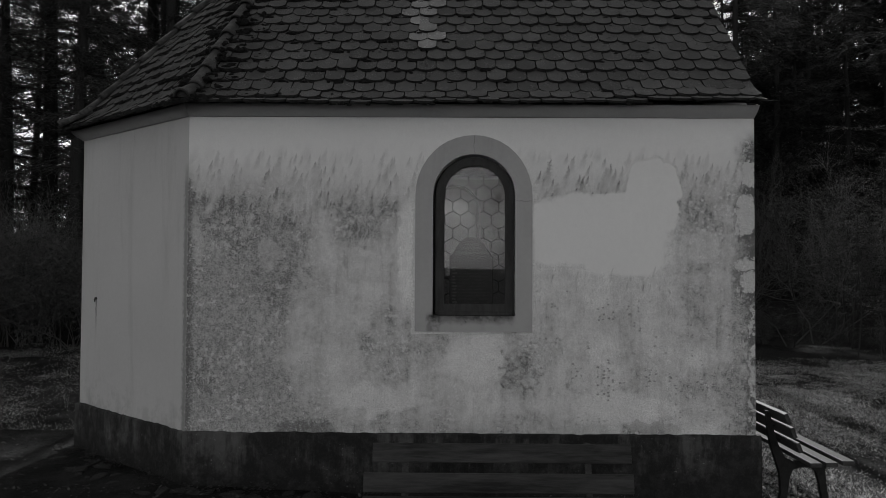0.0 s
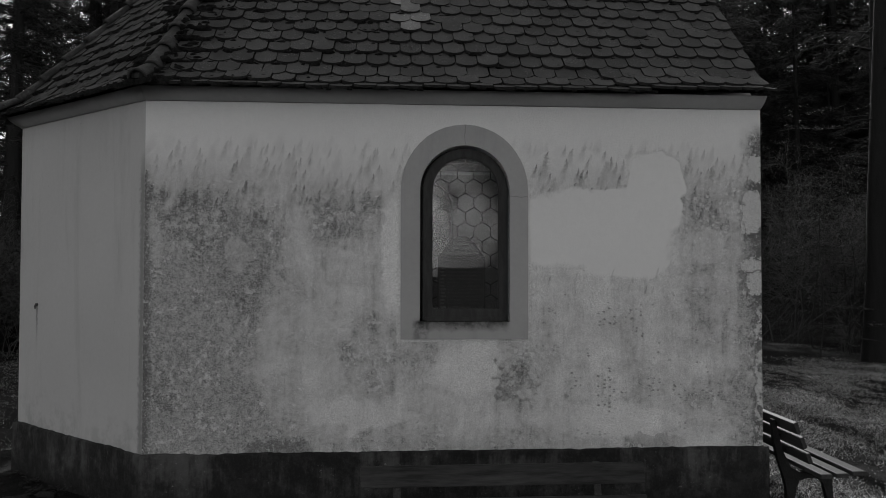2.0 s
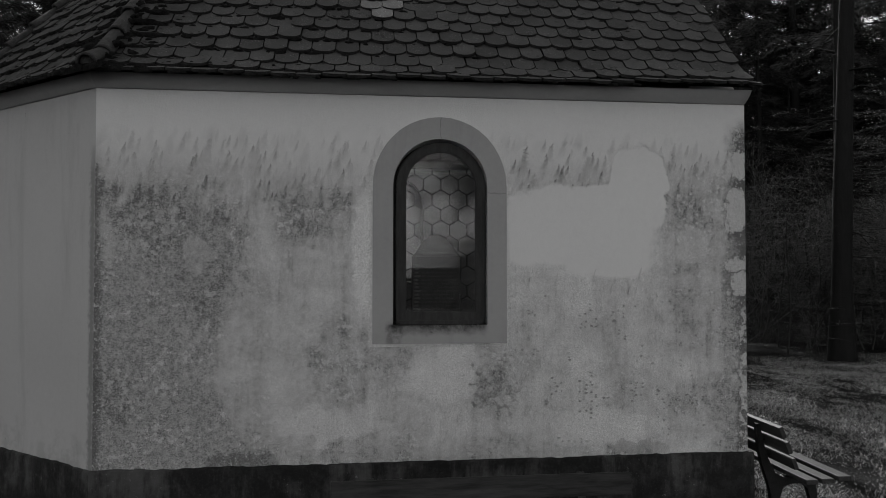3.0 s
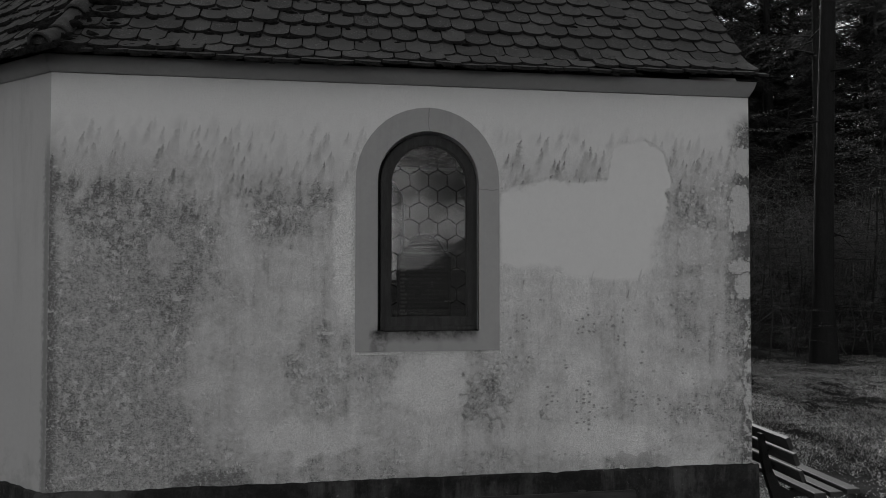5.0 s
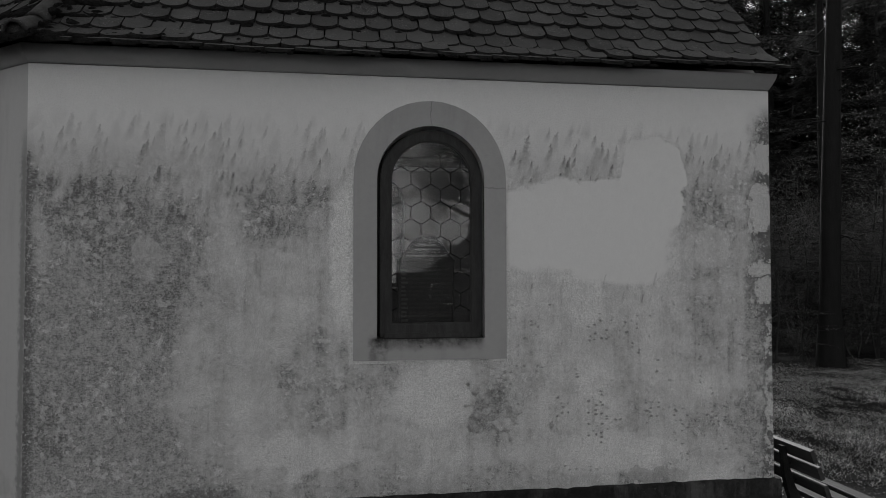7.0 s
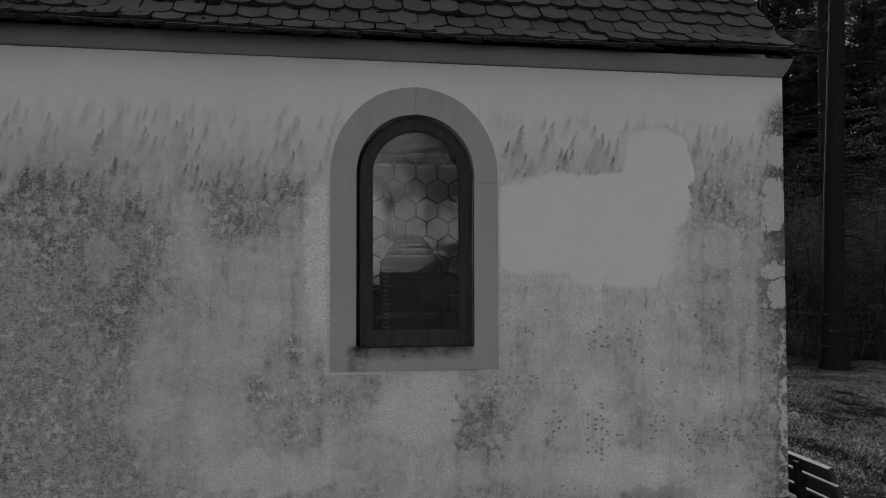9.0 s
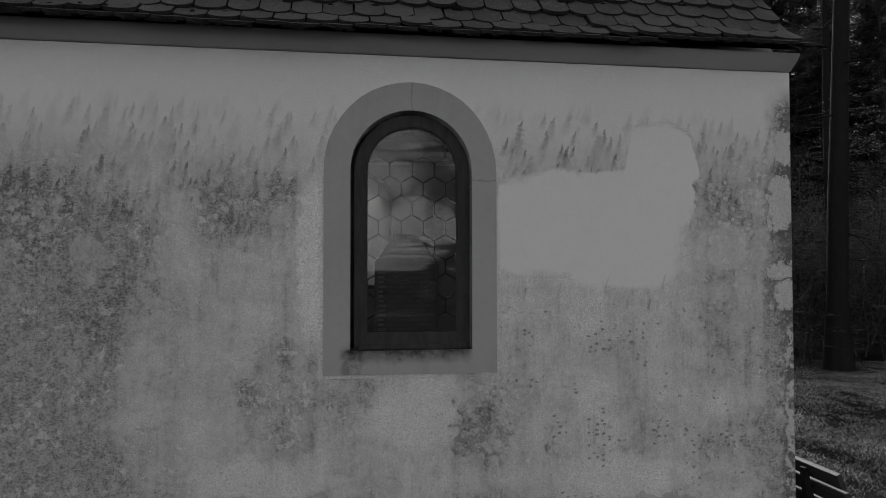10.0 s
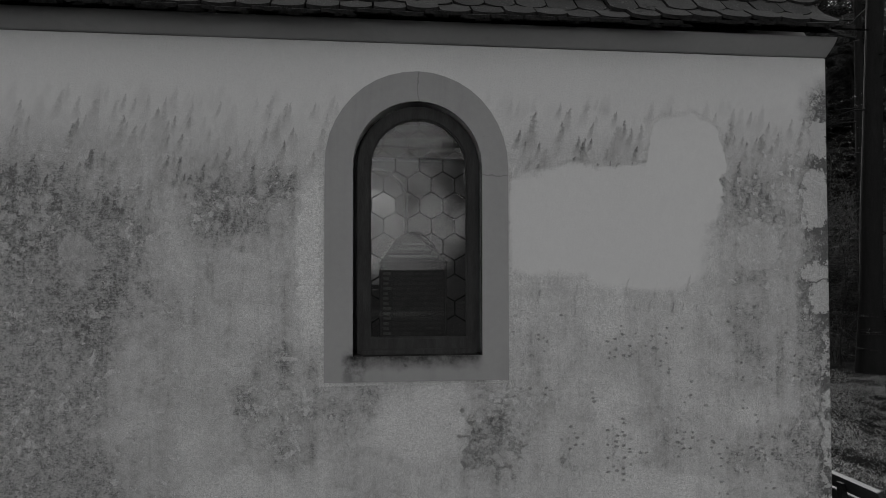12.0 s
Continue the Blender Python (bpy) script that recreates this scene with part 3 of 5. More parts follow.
def arch(cx, half, sill, spring, n=20, rise=1.0):
    """The outline of a round-headed opening, from the foot on the left over the head to the foot on the right."""
    pts = [(cx - half, sill)]
    pts += [(cx - half * math.cos(math.pi * k / n), spring + rise * half * math.sin(math.pi * k / n)) for k in range(n + 1)]
    pts.append((cx + half, sill))
    return pts


def pierced_wall(x0, x1, z0, z1, y0, y1, opening, foot=None):
    """A wall slab with a round-headed hole through it."""
    bm = bmesh.new()
    head = opening[1:-1]
    rows = []
    for y in (y0, y1):
        v = lambda x, z: bm.verts.new((x, y, z))
        hole = [v(x, z) for x, z in opening]
        topv = [v(x0, z1)] + [v(x, z1) for x, _ in head] + [v(x1, z1)]
        lowv = [v(x0, z0), v(opening[0][0], z0), v(opening[-1][0], z0), v(x1, z0)]
        sidel = [v(x0, opening[0][1]), v(x0, head[0][1])]
        sider = [v(x1, opening[0][1]), v(x1, head[-1][1])]
        f = []
        f.append((lowv[0], lowv[1], hole[0], sidel[0]))
        f.append((lowv[1], lowv[2], hole[-1], hole[0]))
        f.append((lowv[2], lowv[3], sider[0], hole[-1]))
        f.append((sidel[0], hole[0], hole[1], sidel[1]))
        f.append((hole[-1], sider[0], sider[1], hole[-2]))
        f.append((sidel[1], hole[1], topv[1], topv[0]))
        f.append((hole[-2], sider[1], topv[-1], topv[-2]))
        for k in range(1, len(hole) - 2):
            f.append((hole[k], hole[k + 1], topv[k + 1], topv[k]))
        for q in f:
            bm.faces.new(q)
        rim = [lowv[0], lowv[1], lowv[2], lowv[3], sider[0], sider[1]] + list(reversed(topv)) + [sidel[1], sidel[0]]
        rows.append((hole, rim))
    for a, b in zip(*rows):
        for k in range(len(a)):
            n = (k + 1) % len(a)
            bm.faces.new((a[k], a[n], b[n], b[k]))
    return bm


opening = arch(WIN_X, WIN_R, WIN_SILL, WIN_SPRING)
BACK_X, BACK_UP = -0.12, 0.22     # the opposite window sits a little higher
part("front_wall", pierced_wall(A.x, XR, PLINTH_Z - 0.06, WALL_Z, 0.0, THICK, opening), M_WALL, chapel, "weathered plaster wall with streaks, flaking and a smooth repair")
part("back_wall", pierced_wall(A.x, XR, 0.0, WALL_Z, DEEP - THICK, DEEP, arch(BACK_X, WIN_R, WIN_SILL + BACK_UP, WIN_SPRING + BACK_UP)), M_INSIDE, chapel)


def slab(p, q, z0, z1, out=0.0, thick=THICK):
    """A straight wall between plan points p and q; its outer face lies to the right of the way from p to q."""
    u = (q - p).normalized()
    n = Vector((-u.y, u.x))
    a, b = p - n * out, q - n * out
    c, d = q + n * thick, p + n * thick
    bm = bmesh.new()
    lo = [bm.verts.new((v.x, v.y, z0)) for v in (a, b, c, d)]
    hi = [bm.verts.new((v.x, v.y, z1)) for v in (a, b, c, d)]
    bm.faces.new(lo)
    bm.faces.new(hi)
    for k in range(4):
        bm.faces.new((lo[k], lo[(k + 1) % 4], hi[(k + 1) % 4], hi[k]))
    return bm


part("apse_wall", slab(B, A, PLINTH_Z - 0.06, WALL_Z), M_SIDE, chapel, "clean pale plaster wall of the apse")
part("apse_wall", slab(C, B, PLINTH_Z - 0.06, WALL_Z), M_SIDE, chapel)
part("apse_wall", slab(D, C, PLINTH_Z - 0.06, WALL_Z), M_SIDE, chapel)
gable = [(0.003, 0.0), (DEEP - 0.003, 0.0), (DEEP - 0.003, WALL_Z), (DEEP / 2, 5.75), (0.003, WALL_Z)]
part("gable_wall", prism(gable, XR - THICK, XR - 0.003, axis="x"), M_SIDE, chapel)


# the plinth: one ragged-topped band round the foot
def plinth_run(p, q, seed):
    u = (q - p).normalized()
    n = Vector((u.y, -u.x))
    length = (q - p).length
    k = max(2, int(length / 0.035))
    bm = bmesh.new()
    rows = []
    for i in range(k + 1):
        s = length * i / k
        c = p + u * s
        jag = 0.010 * noise.noise((s * 3.0, seed, 0)) + 0.007 * noise.noise((s * 14.0, seed, 2)) + 0.004 * noise.noise((s * 40.0, seed, 7))
        bulge = 0.010 * noise.noise((s * 2.0, seed, 9))
        prof = [(0.032 + bulge, -0.25), (0.030 + bulge, 0.30), (0.028 + bulge * 0.6, PLINTH_Z - 0.012 + jag), (0.018, PLINTH_Z + jag), (-0.02, PLINTH_Z + jag + 0.004)]
        rows.append([bm.verts.new((c.x + n.x * o, c.y + n.y * o, z)) for o, z in prof])
    for a, b in zip(rows, rows[1:]):
        for j in range(len(a) - 1):
            bm.faces.new((a[j], b[j], b[j + 1], a[j + 1]))
    return bm


F = Vector((XR, 0.0))
E_ = Vector((XR, DEEP))
part("plinth", plinth_run(A + Vector((-0.011, 0)), F + Vector((0.035, 0)), 1.0), M_PLINTH, chapel, "dark damp cement plinth", True)
part("plinth", plinth_run(B + Vector((-0.02, 0.0)), A + Vector((0.011, -0.002)), 5.0), M_PLINTH, chapel, "dark damp cement plinth", True)
part("plinth", plinth_run(C, B, 8.0), M_PLINTH, chapel, "", True)
part("plinth", plinth_run(F + Vector((0.003, -0.03)), E_, 11.0), M_PLINTH, chapel, "", True)
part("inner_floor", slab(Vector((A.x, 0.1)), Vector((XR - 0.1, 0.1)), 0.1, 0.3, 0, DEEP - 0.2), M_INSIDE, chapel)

# the coved cornice under the eaves
COVE = [(-0.05, 0.004), (0.014, 0.004), (0.022, 0.012), (0.045, 0.026), (0.068, 0.042), (0.087, 0.058), (0.098, 0.071), (0.104, 0.081), (0.105, 0.086), (-0.05, 0.086)]


def cornice_run(p, q, dp, dq, name_label=""):
    """The cove between two corners; dp and dq give each corner's outward shift for a given projection."""
    bm = bmesh.new()
    k = max(2, int((q - p).length / 0.12))
    rows = []
    for i in range(k + 1):
        f = i / k
        row = []
        for out, up in COVE:
            a, b = p + dp * out, q + dq * out
            c = a.lerp(b, f)
            wob = 0.004 * noise.noise((c.x * 2.5, c.y * 2.5, 3.0)) if -0.1 <= out < 0.03 else 0.0
            row.append(bm.verts.new((c.x, c.y, WALL_Z + up + wob)))
        rows.append(row)
    n = len(COVE)
    for a, b in zip(rows, rows[1:]):
        for j in range(n):
            bm.faces.new((a[j], b[j], b[(j + 1) % n], a[(j + 1) % n]))
    bm.faces.new(rows[0])
    bm.faces.new(list(reversed(rows[-1])))
    return bm


MID = Vector((-0.5, 2.2))


def out_normal(p, q):
    u = (q - p).normalized()
    n = Vector((-u.y, u.x))
    return n if n.dot((p + q) / 2 - MID) > 0 else -n


def mitre(a, p, b):
    n1, n2 = out_normal(a, p), out_normal(p, b)
    return (n1 + n2) / (1 + n1.dot(n2))


N_FRONT = out_normal(F, A)
corner_out = {0: N_FRONT, 1: Vector((-0.02, -1.0)), 2: mitre(A, B, C), 3: mitre(B, C, D), 4: Vector((-0.02, 1.0)), 5: out_normal(D, E_)}
PLAN = [F, A, B, C, D, E_]
for k in range(5):
    part("cornice", cornice_run(PLAN[k], PLAN[k + 1], corner_out[k], corner_out[k + 1]), M_CORNICE, chapel, "coved grey plaster cornice" if k < 2 else "", True)


# ---- window: outer frame with clear pane, leaded honeycomb glass behind ----
def ring_strip(outer, inner, y0, y1, bm=None):
    """A frame between two outlines of the same count, from y0 to y1 deep, closed along the foot."""
    bm = bm or bmesh.new()
    vs = [[bm.verts.new((x, y, z)) for x, z in line] for y in (y0, y1) for line in (outer, inner)]
    of, inf, ob_, ib = vs
    n = len(outer)
    for k in range(n):
        j = (k + 1) % n
        bm.faces.new((of[k], of[j], inf[j], inf[k]))
        bm.faces.new((ob_[k], ob_[j], ib[j], ib[k]))
        bm.faces.new((of[k], of[j], ob_[j], ob_[k]))
        bm.faces.new((inf[k], inf[j], ib[j], ib[k]))
    return bm


def sheet(outline, y, thick):
    return prism(outline, y, y + thick)


def honeycomb(cx, half, sill, spring, pitch, lead, y, depth):
    """Lead cames of a honeycomb glazing inside a round-headed outline."""
    bm = bmesh.new()
    side = pitch / math.sqrt(3)

    def inside(x, z):
        if z < sill or abs(x - cx) > half:
            return False
        return z <= spring or (x - cx) ** 2 + (z - spring) ** 2 <= half ** 2
    done = set()
    for row in range(-1, 22):
        for col in range(-6, 7):
            hx = cx + 0.022 + (col + 0.5 * (row % 2)) * pitch
            hz = sill - 0.03 + row * side * 1.5
            ring = [(hx + side * math.sin(math.pi / 3 * k), hz + side * math.cos(math.pi / 3 * k)) for k in range(6)]
            for k in range(6):
                p, q = ring[k], ring[(k + 1) % 6]
                key = (round((p[0] + q[0]) * 400), round((p[1] + q[1]) * 400))
                if key in done or not (inside(*p) or inside(*q)):
                    continue
                done.add(key)
                a, b = Vector((p[0], 0, p[1])), Vector((q[0], 0, q[1]))
                if not inside(*p):
                    a, b = b, a
                if not inside(b.x, b.z):
                    lo_, hi_ = 0.0, 1.0
                    for _ in range(12):
                        mid_ = (lo_ + hi_) / 2
                        c = a.lerp(b, mid_)
                        lo_, hi_ = (mid_, hi_) if inside(c.x, c.z) else (lo_, mid_)
                    b = a.lerp(b, lo_)
                d = (b - a)
                if d.length < 0.004:
                    continue
                ang = math.atan2(d.z, d.x)
                m = Matrix.Translation(((a + b).x / 2, y, (a + b).z / 2)) @ Matrix.Rotation(-ang, 4, "Y")
                block((-d.length / 2 - lead / 3, -depth / 2, -lead / 2), (d.length / 2 + lead / 3, depth / 2, lead / 2), 0, m, bm)
    return bm


def build_window(flip):
    """Parts in the wall's own terms, from the outer face y = 0 inwards; flip sets it into the back wall."""
    def place(ob):
        if flip:
            ob.matrix_basis = Matrix.Translation((BACK_X + WIN_X, DEEP, BACK_UP)) @ Matrix.Rotation(math.pi, 4, "Z")
        return ob
    win = part("window", ring_strip(arch(WIN_X, 0.331, WIN_SILL, WIN_SPRING), arch(WIN_X, 0.296, WIN_SILL + 0.045, WIN_SPRING), 0.17, 0.21), M_FRAME, chapel, "round-headed leaded window behind a dark wooden outer sash")
    place(win)

    def sub(name, bm, mat, label="", smooth=False):
        ob = mesh_ob(name, bm, mat, smooth)
        ob.parent = win
        if label:
            ob["label"] = label
        return ob
    # outer sash: outer half width, member width
    ow, mw, foot = 0.318, 0.062, WIN_SILL + 0.010
    c = WIN_X + 0.008
    fr = ring_strip(arch(c, ow, foot, WIN_SPRING - 0.004), arch(c, ow - mw, foot + 0.075, WIN_SPRING - 0.004), 0.040, 0.085)
    bmesh.ops.bevel(fr, geom=[e for e in fr.edges if len(e.link_faces) == 2 and e.calc_face_angle(0) > 1.0], offset=0.004, segments=1, affect="EDGES")
    sub("sash_frame", fr, M_FRAME, "dark-stained wooden sash frame")
    bead = ring_strip(arch(c, ow - mw + 0.004, foot + 0.071, WIN_SPRING - 0.004), arch(c, ow - mw - 0.010, foot + 0.085, WIN_SPRING - 0.004), 0.048, 0.062)
    sub("glazing_bead", bead, M_FRAME)
    sub("pane", sheet(arch(c, ow - mw, foot + 0.075, WIN_SPRING - 0.004), 0.056, 0.003), M_PANE, "clear outer pane").visible_shadow = False
    rail = block((c - ow + 0.02, 0.026, foot - 0.006), (c + ow - 0.02, 0.050, foot + 0.022), 0.005)
    sub("weather_bar", rail, M_FRAME)
    sub("leaded_pane", sheet(arch(WIN_X, 0.302, WIN_SILL + 0.04, WIN_SPRING), 0.188, 0.003), M_FROST if flip else M_HEX, "old leaded glass").visible_shadow = False
    if not flip:
        sub("lead_cames", honeycomb(WIN_X, 0.302, WIN_SILL + 0.04, WIN_SPRING, 0.128, 0.0075, 0.1885, 0.012), M_LEAD, "honeycomb of lead cames")
    return win


build_window(False)
build_window(True)

# painted surround round the front window, a skim thicker than the wall
band = ring_strip([(x, z + 0.004 * noise.noise((x * 6, z * 6, 1.0))) for x, z in arch(WIN_X - 0.002, 0.472, 1.444, WIN_SPRING, rise=1.03)], arch(WIN_X, WIN_R, WIN_SILL, WIN_SPRING), -0.009, 0.03)
part("window_surround", band, M_BAND, chapel, "grey painted band round the window")
# sill slope of damp mortar
sillbm = prism([(0.000, WIN_SILL - 0.004), (0.16, WIN_SILL - 0.004), (0.16, WIN_SILL + 0.018), (0.004, WIN_SILL + 0.004)], WIN_X - WIN_R + 0.002, WIN_X + WIN_R - 0.002, axis="x")
part("window_sill", sillbm, M_PLINTH, chapel)

# ---- memorial board standing inside the window ----
board = thing("memorial_board", "dark arched memorial board with faded rows of lettering inside the window", "board", Matrix.Translation((-0.027, 0.104, WIN_SILL + 0.036)))


def board_outline(w, z1, z2, z3):
    pts = [(-w, 0.0), (-w, z1)]
    for k in range(1, 9):
        f = k / 9
        pts.append((-w + (w - 0.075) * f, z1 + 0.02 + (z2 - z1 - 0.02) * (f * f * (3 - 2 * f))))
    for k in range(7):
        a = math.pi * (1 - k / 6)
        pts.append((0.075 * math.cos(a), z2 + (z3 - z2) * math.sin(a)))
    right = [(-x, z) for x, z in reversed(pts[1:9 + 1])]
    return pts + right + [(w, 0.0)]


part("board_panel", prism(board_outline(0.178, 0.435, 0.57, 0.602), 0.0, 0.03), M_TABLET, board)
rim = block((-0.182, -0.006, 0.436), (0.182, 0.0, 0.447), 0.002)
part("board_moulding", rim, M_TABLET, board)
for sx in (-1, 1):
    part("board_moulding", block((sx * 0.170 - 0.006, -0.005, 0.0), (sx * 0.170 + 0.006, 0.0, 0.434), 0.002), M_TABLET, board)
random.seed(11)
bm = bmesh.new()
for r in range(15):
    zt = 0.415 - r * 0.0262
    xx = -0.105
    while xx < 0.150:
        w = random.uniform(0.012, 0.05)
        if random.random() < 0.86:
            block((xx, -0.002, zt - 0.011), (min(xx + w, 0.155), 0.001, zt), 0, None, bm)
        xx += w + random.uniform(0.005, 0.012)
    part("lettering_row", block((-0.158, -0.0035, zt - 0.011), (-0.158 + random.uniform(0.02, 0.045), 0.001, zt + 0.002)), M_LETTER, board)
part("lettering", bm, M_FAINT, board, "rows of worn small lettering")["kind"] = "stuff"
for zt, hw in ((0.535, 0.06), (0.508, 0.085), (0.468, 0.13)):
    part("lettering_row", block((-hw, -0.002, zt), (hw, 0.001, zt + 0.012)), M_LETTER, board)


# ---- roof ----
EAVE_OUT, EAVE_Z = 0.210, 3.250
_s, _d, _z = [0.0], [0.0], [EAVE_Z]
while _d[-1] < 2.7:
    ang = radians(21 + 28 * smooth01(_s[-1], 0.04, 0.38))
    _s.append(_s[-1] + 0.01)
    _d.append(_d[-1] + 0.01 * math.cos(ang))
    _z.append(_z[-1] + 0.01 * math.sin(ang))


def slope_at(s):
    """Inward distance, height and pitch at a way s up the slope from the eaves."""
    i = min(len(_s) - 2, max(0, int(s / 0.01)))
    return _d[i] + (s - _s[i]) * (_d[i + 1] - _d[i]) / 0.01, _z[i] + (s - _s[i]) * (_z[i + 1] - _z[i]) / 0.01, math.atan2(_z[i + 1] - _z[i], _d[i + 1] - _d[i])




def eaves_sag(x):
    """The old roof hangs a little along its foot, less towards the gable."""
    return -0.024 * (1 - smooth01(x, 0.0, 2.1)) - 0.006 * smooth01(x, -1.9, -1.0) * (1 - smooth01(x, 0.0, 2.1))


VERGE = XR + 0.018
S_TOP = next(s for s, d in zip(_s, _d) if d >= DEEP / 2 + EAVE_OUT)
RISE = DEEP / 2 + EAVE_OUT
eave = [PLAN[k] + corner_out[k] * EAVE_OUT for k in range(6)]
eave[0].x = eave[5].x = VERGE
apex = Vector((-1.90, DEEP / 2))
# how each eaves corner moves inwards as the roof climbs
climb = [Vector((0, 1)), (apex - eave[1]) / RISE, (apex - eave[2]) / RISE, (apex - eave[3]) / RISE, (apex - eave[4]) / RISE, Vector((0, -1))]
roof_planes = []
for k in range(5):
    n = -out_normal(eave[k], eave[k + 1])
    roof_planes.append((eave[k], eave[k + 1], climb[k], climb[k + 1], n))

deck = bmesh.new()
levels = [0.11 + (S_TOP - 0.11) * (i / 26) for i in range(27)]
for p, q, hp, hq, n in roof_planes:
    prev = None
    for s in levels:
        d, z, _ = slope_at(s)
        a, b = p + hp * d, q + hq * d
        if (b - a).dot(q - p) < 0:
            a = b = (a + b) / 2
        cur = [deck.verts.new((v.x, v.y, z - 0.012)) for v in (a, b)]
        if prev:
            deck.faces.new((prev[0], prev[1], cur[1], cur[0]))
        prev = cur
bmesh.ops.remove_doubles(deck, verts=deck.verts, dist=0.002)
roof = part("roof", deck, M_MOSS, chapel, "steep flared roof of mossy plain clay tiles")
TILE_W, TILE_L, TILE_T, GAUGE = 0.168, 0.33, 0.019, 0.1450


def tile_outline(w, l, sag=0.042):
    """A plain tile with a rounded tail, tail at y = 0."""
    h = w / 2
    pts = []
    for k in range(9):
        a = -1 + 2 * k / 8
        pts.append((h * a, sag * (abs(a) ** 2.6)))
    return pts + [(h, l), (-h, l)]


def tile_bm(w=TILE_W - 0.006, l=TILE_L, t=TILE_T, sag=0.042):
    bm = bmesh.new()
    pts = tile_outline(w, l, sag)
    lo = [bm.verts.new((x, y, 0.0)) for x, y in pts]
    hi = [bm.verts.new((x * 0.985, y + (0.003 if y < l / 2 else 0), t)) for x, y in pts]
    bm.faces.new(list(reversed(lo)))
    bm.faces.new(hi)
    n = len(pts)
    for i in range(n):
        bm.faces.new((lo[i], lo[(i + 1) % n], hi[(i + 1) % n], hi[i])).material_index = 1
    return bm


def mesh_of(bm, name, material):
    me = bpy.data.meshes.new(name)
    bm.to_mesh(me)
    bm.free()
    me.materials.append(material)
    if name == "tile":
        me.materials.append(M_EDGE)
    return me


random.seed(5)
TILE_KINDS = [mesh_of(tile_bm(sag=s), "tile", M_TILE) for s in (0.036, 0.042, 0.047)]
TILE_NEW = mesh_of(tile_bm(sag=0.04), "tile", M_TILE_NEW)
PALE = {(6, 0), (7, 0), (7, 1), (8, 0), (9, 0), (10, 0), (10, -1), (11, 0), (11, 1), (12, 0), (12, -1), (13, 0)}
SINGLE_ROWS = {0: 11, 1: 12}
tile_spots = []


def lay_plane(k):
    p, q, hp, hq, n = roof_planes[k]
    u = Vector((n.y, -n.x))         # to the right for a viewer outside
    right, left = (p, q) if (p - q).dot(u) > 0 else (q, p)
    hr, hl = (hp, hq) if (p - q).dot(u) > 0 else (hq, hp)
    row = 0
    s = 0.0
    anchor = Vector((-0.41, -EAVE_OUT)) if k == 0 else left
    k_in = n.dot((hl + hr) / 2)
    while s < S_TOP - 0.05:
        d, z, _ = slope_at(s)
        d2, z2, _ = slope_at(s + 0.24)
        pitch = math.atan2(z2 - z, (d2 - d) * k_in) - 0.10
        lo_u = (left + hl * d - anchor).dot(u)
        hi_u = (right + hr * d - anchor).dot(u)
        base = 0.0 if row % 2 == 0 else -TILE_W / 2
        for i in range(int((lo_u - base) / TILE_W) - 2, int((hi_u - base) / TILE_W) + 3):
            cu = base + i * TILE_W
            if cu < lo_u - TILE_W or cu > hi_u + TILE_W:
                continue
            jit = random.gauss(0, 0.004)
            c2 = anchor + u * (cu + random.gauss(0, 0.0015)) + n * (d * k_in + jit)
            y_axis = Vector((n.x * math.cos(pitch), n.y * math.cos(pitch), math.sin(pitch)))
            x_axis = Vector((u.x, u.y, 0))
            z_axis = x_axis.cross(y_axis)
            lift = (0.030 if row else 0.020) + random.uniform(-0.003, 0.007)
            o3 = Vector((c2.x, c2.y, z + eaves_sag(c2.x) * (1 - smooth01(s, 0.1, 0.7)))) + z_axis * lift + Vector((0, 0, 0.014 * noise.noise((cu * 1.1, row * 0.23, k)) + 0.006 * noise.noise((cu * 4.0, row * 1.7, k))))
            m = Matrix((x_axis, y_axis, z_axis)).transposed().to_4x4()
            m.translation = o3
            m = m @ Matrix.Rotation(random.gauss(0, 0.012), 4, "Z") @ Matrix.Rotation(random.gauss(0, 0.012), 4, "Y")
            cuts = []
            for corner, h, sgn in ((left, hl, 1), (right, hr, -1)):
                along = Vector((h.x, h.y, 0)).normalized()
                nn = Vector((along.y, -along.x, 0))
                if nn.dot(Vector((u.x, u.y, 0))) * sgn < 0:
                    nn = -nn
                dist = (Vector((o3.x, o3.y, 0)) - Vector((corner.x, corner.y, 0))).dot(nn)
                cuts.append((dist, Vector((corner.x, corner.y, 0)), nn))
            if min(cc[0] for cc in cuts) < -TILE_W * 0.45:
                continue
            if k < 2:
                tile_spots.append((k, row, i, m.copy(), s))
            crossing = [cc for cc in cuts if cc[0] < TILE_W * 0.62]
            single = row < SINGLE_ROWS.get(k, 0)
            mat_new = k == 0 and (row, i) in PALE
            if crossing or not single:
                b = tile_bm(sag=random.choice((0.036, 0.042, 0.047)))
                bmesh.ops.transform(b, matrix=m, verts=b.verts)
                for _, co, nn in crossing:
                    bmesh.ops.bisect_plane(b, geom=b.verts[:] + b.edges[:] + b.faces[:], plane_co=co, plane_no=nn, clear_inner=True)
                if not b.verts:
                    b.free()
                    continue
                if single or mat_new:
                    ob = new("tile", mesh_of(b, "tile", M_TILE_NEW if mat_new else M_TILE))
                    ob.parent = roof
                else:
                    tmp = mesh_of(b, "tmp", M_TILE)
                    loose.append(tmp)
            else:
                ob = new("tile", TILE_NEW if mat_new else random.choice(TILE_KINDS))
                ob.parent = roof
                ob.matrix_basis = m
        row += 1
        s += 0.12 if row == 1 else GAUGE


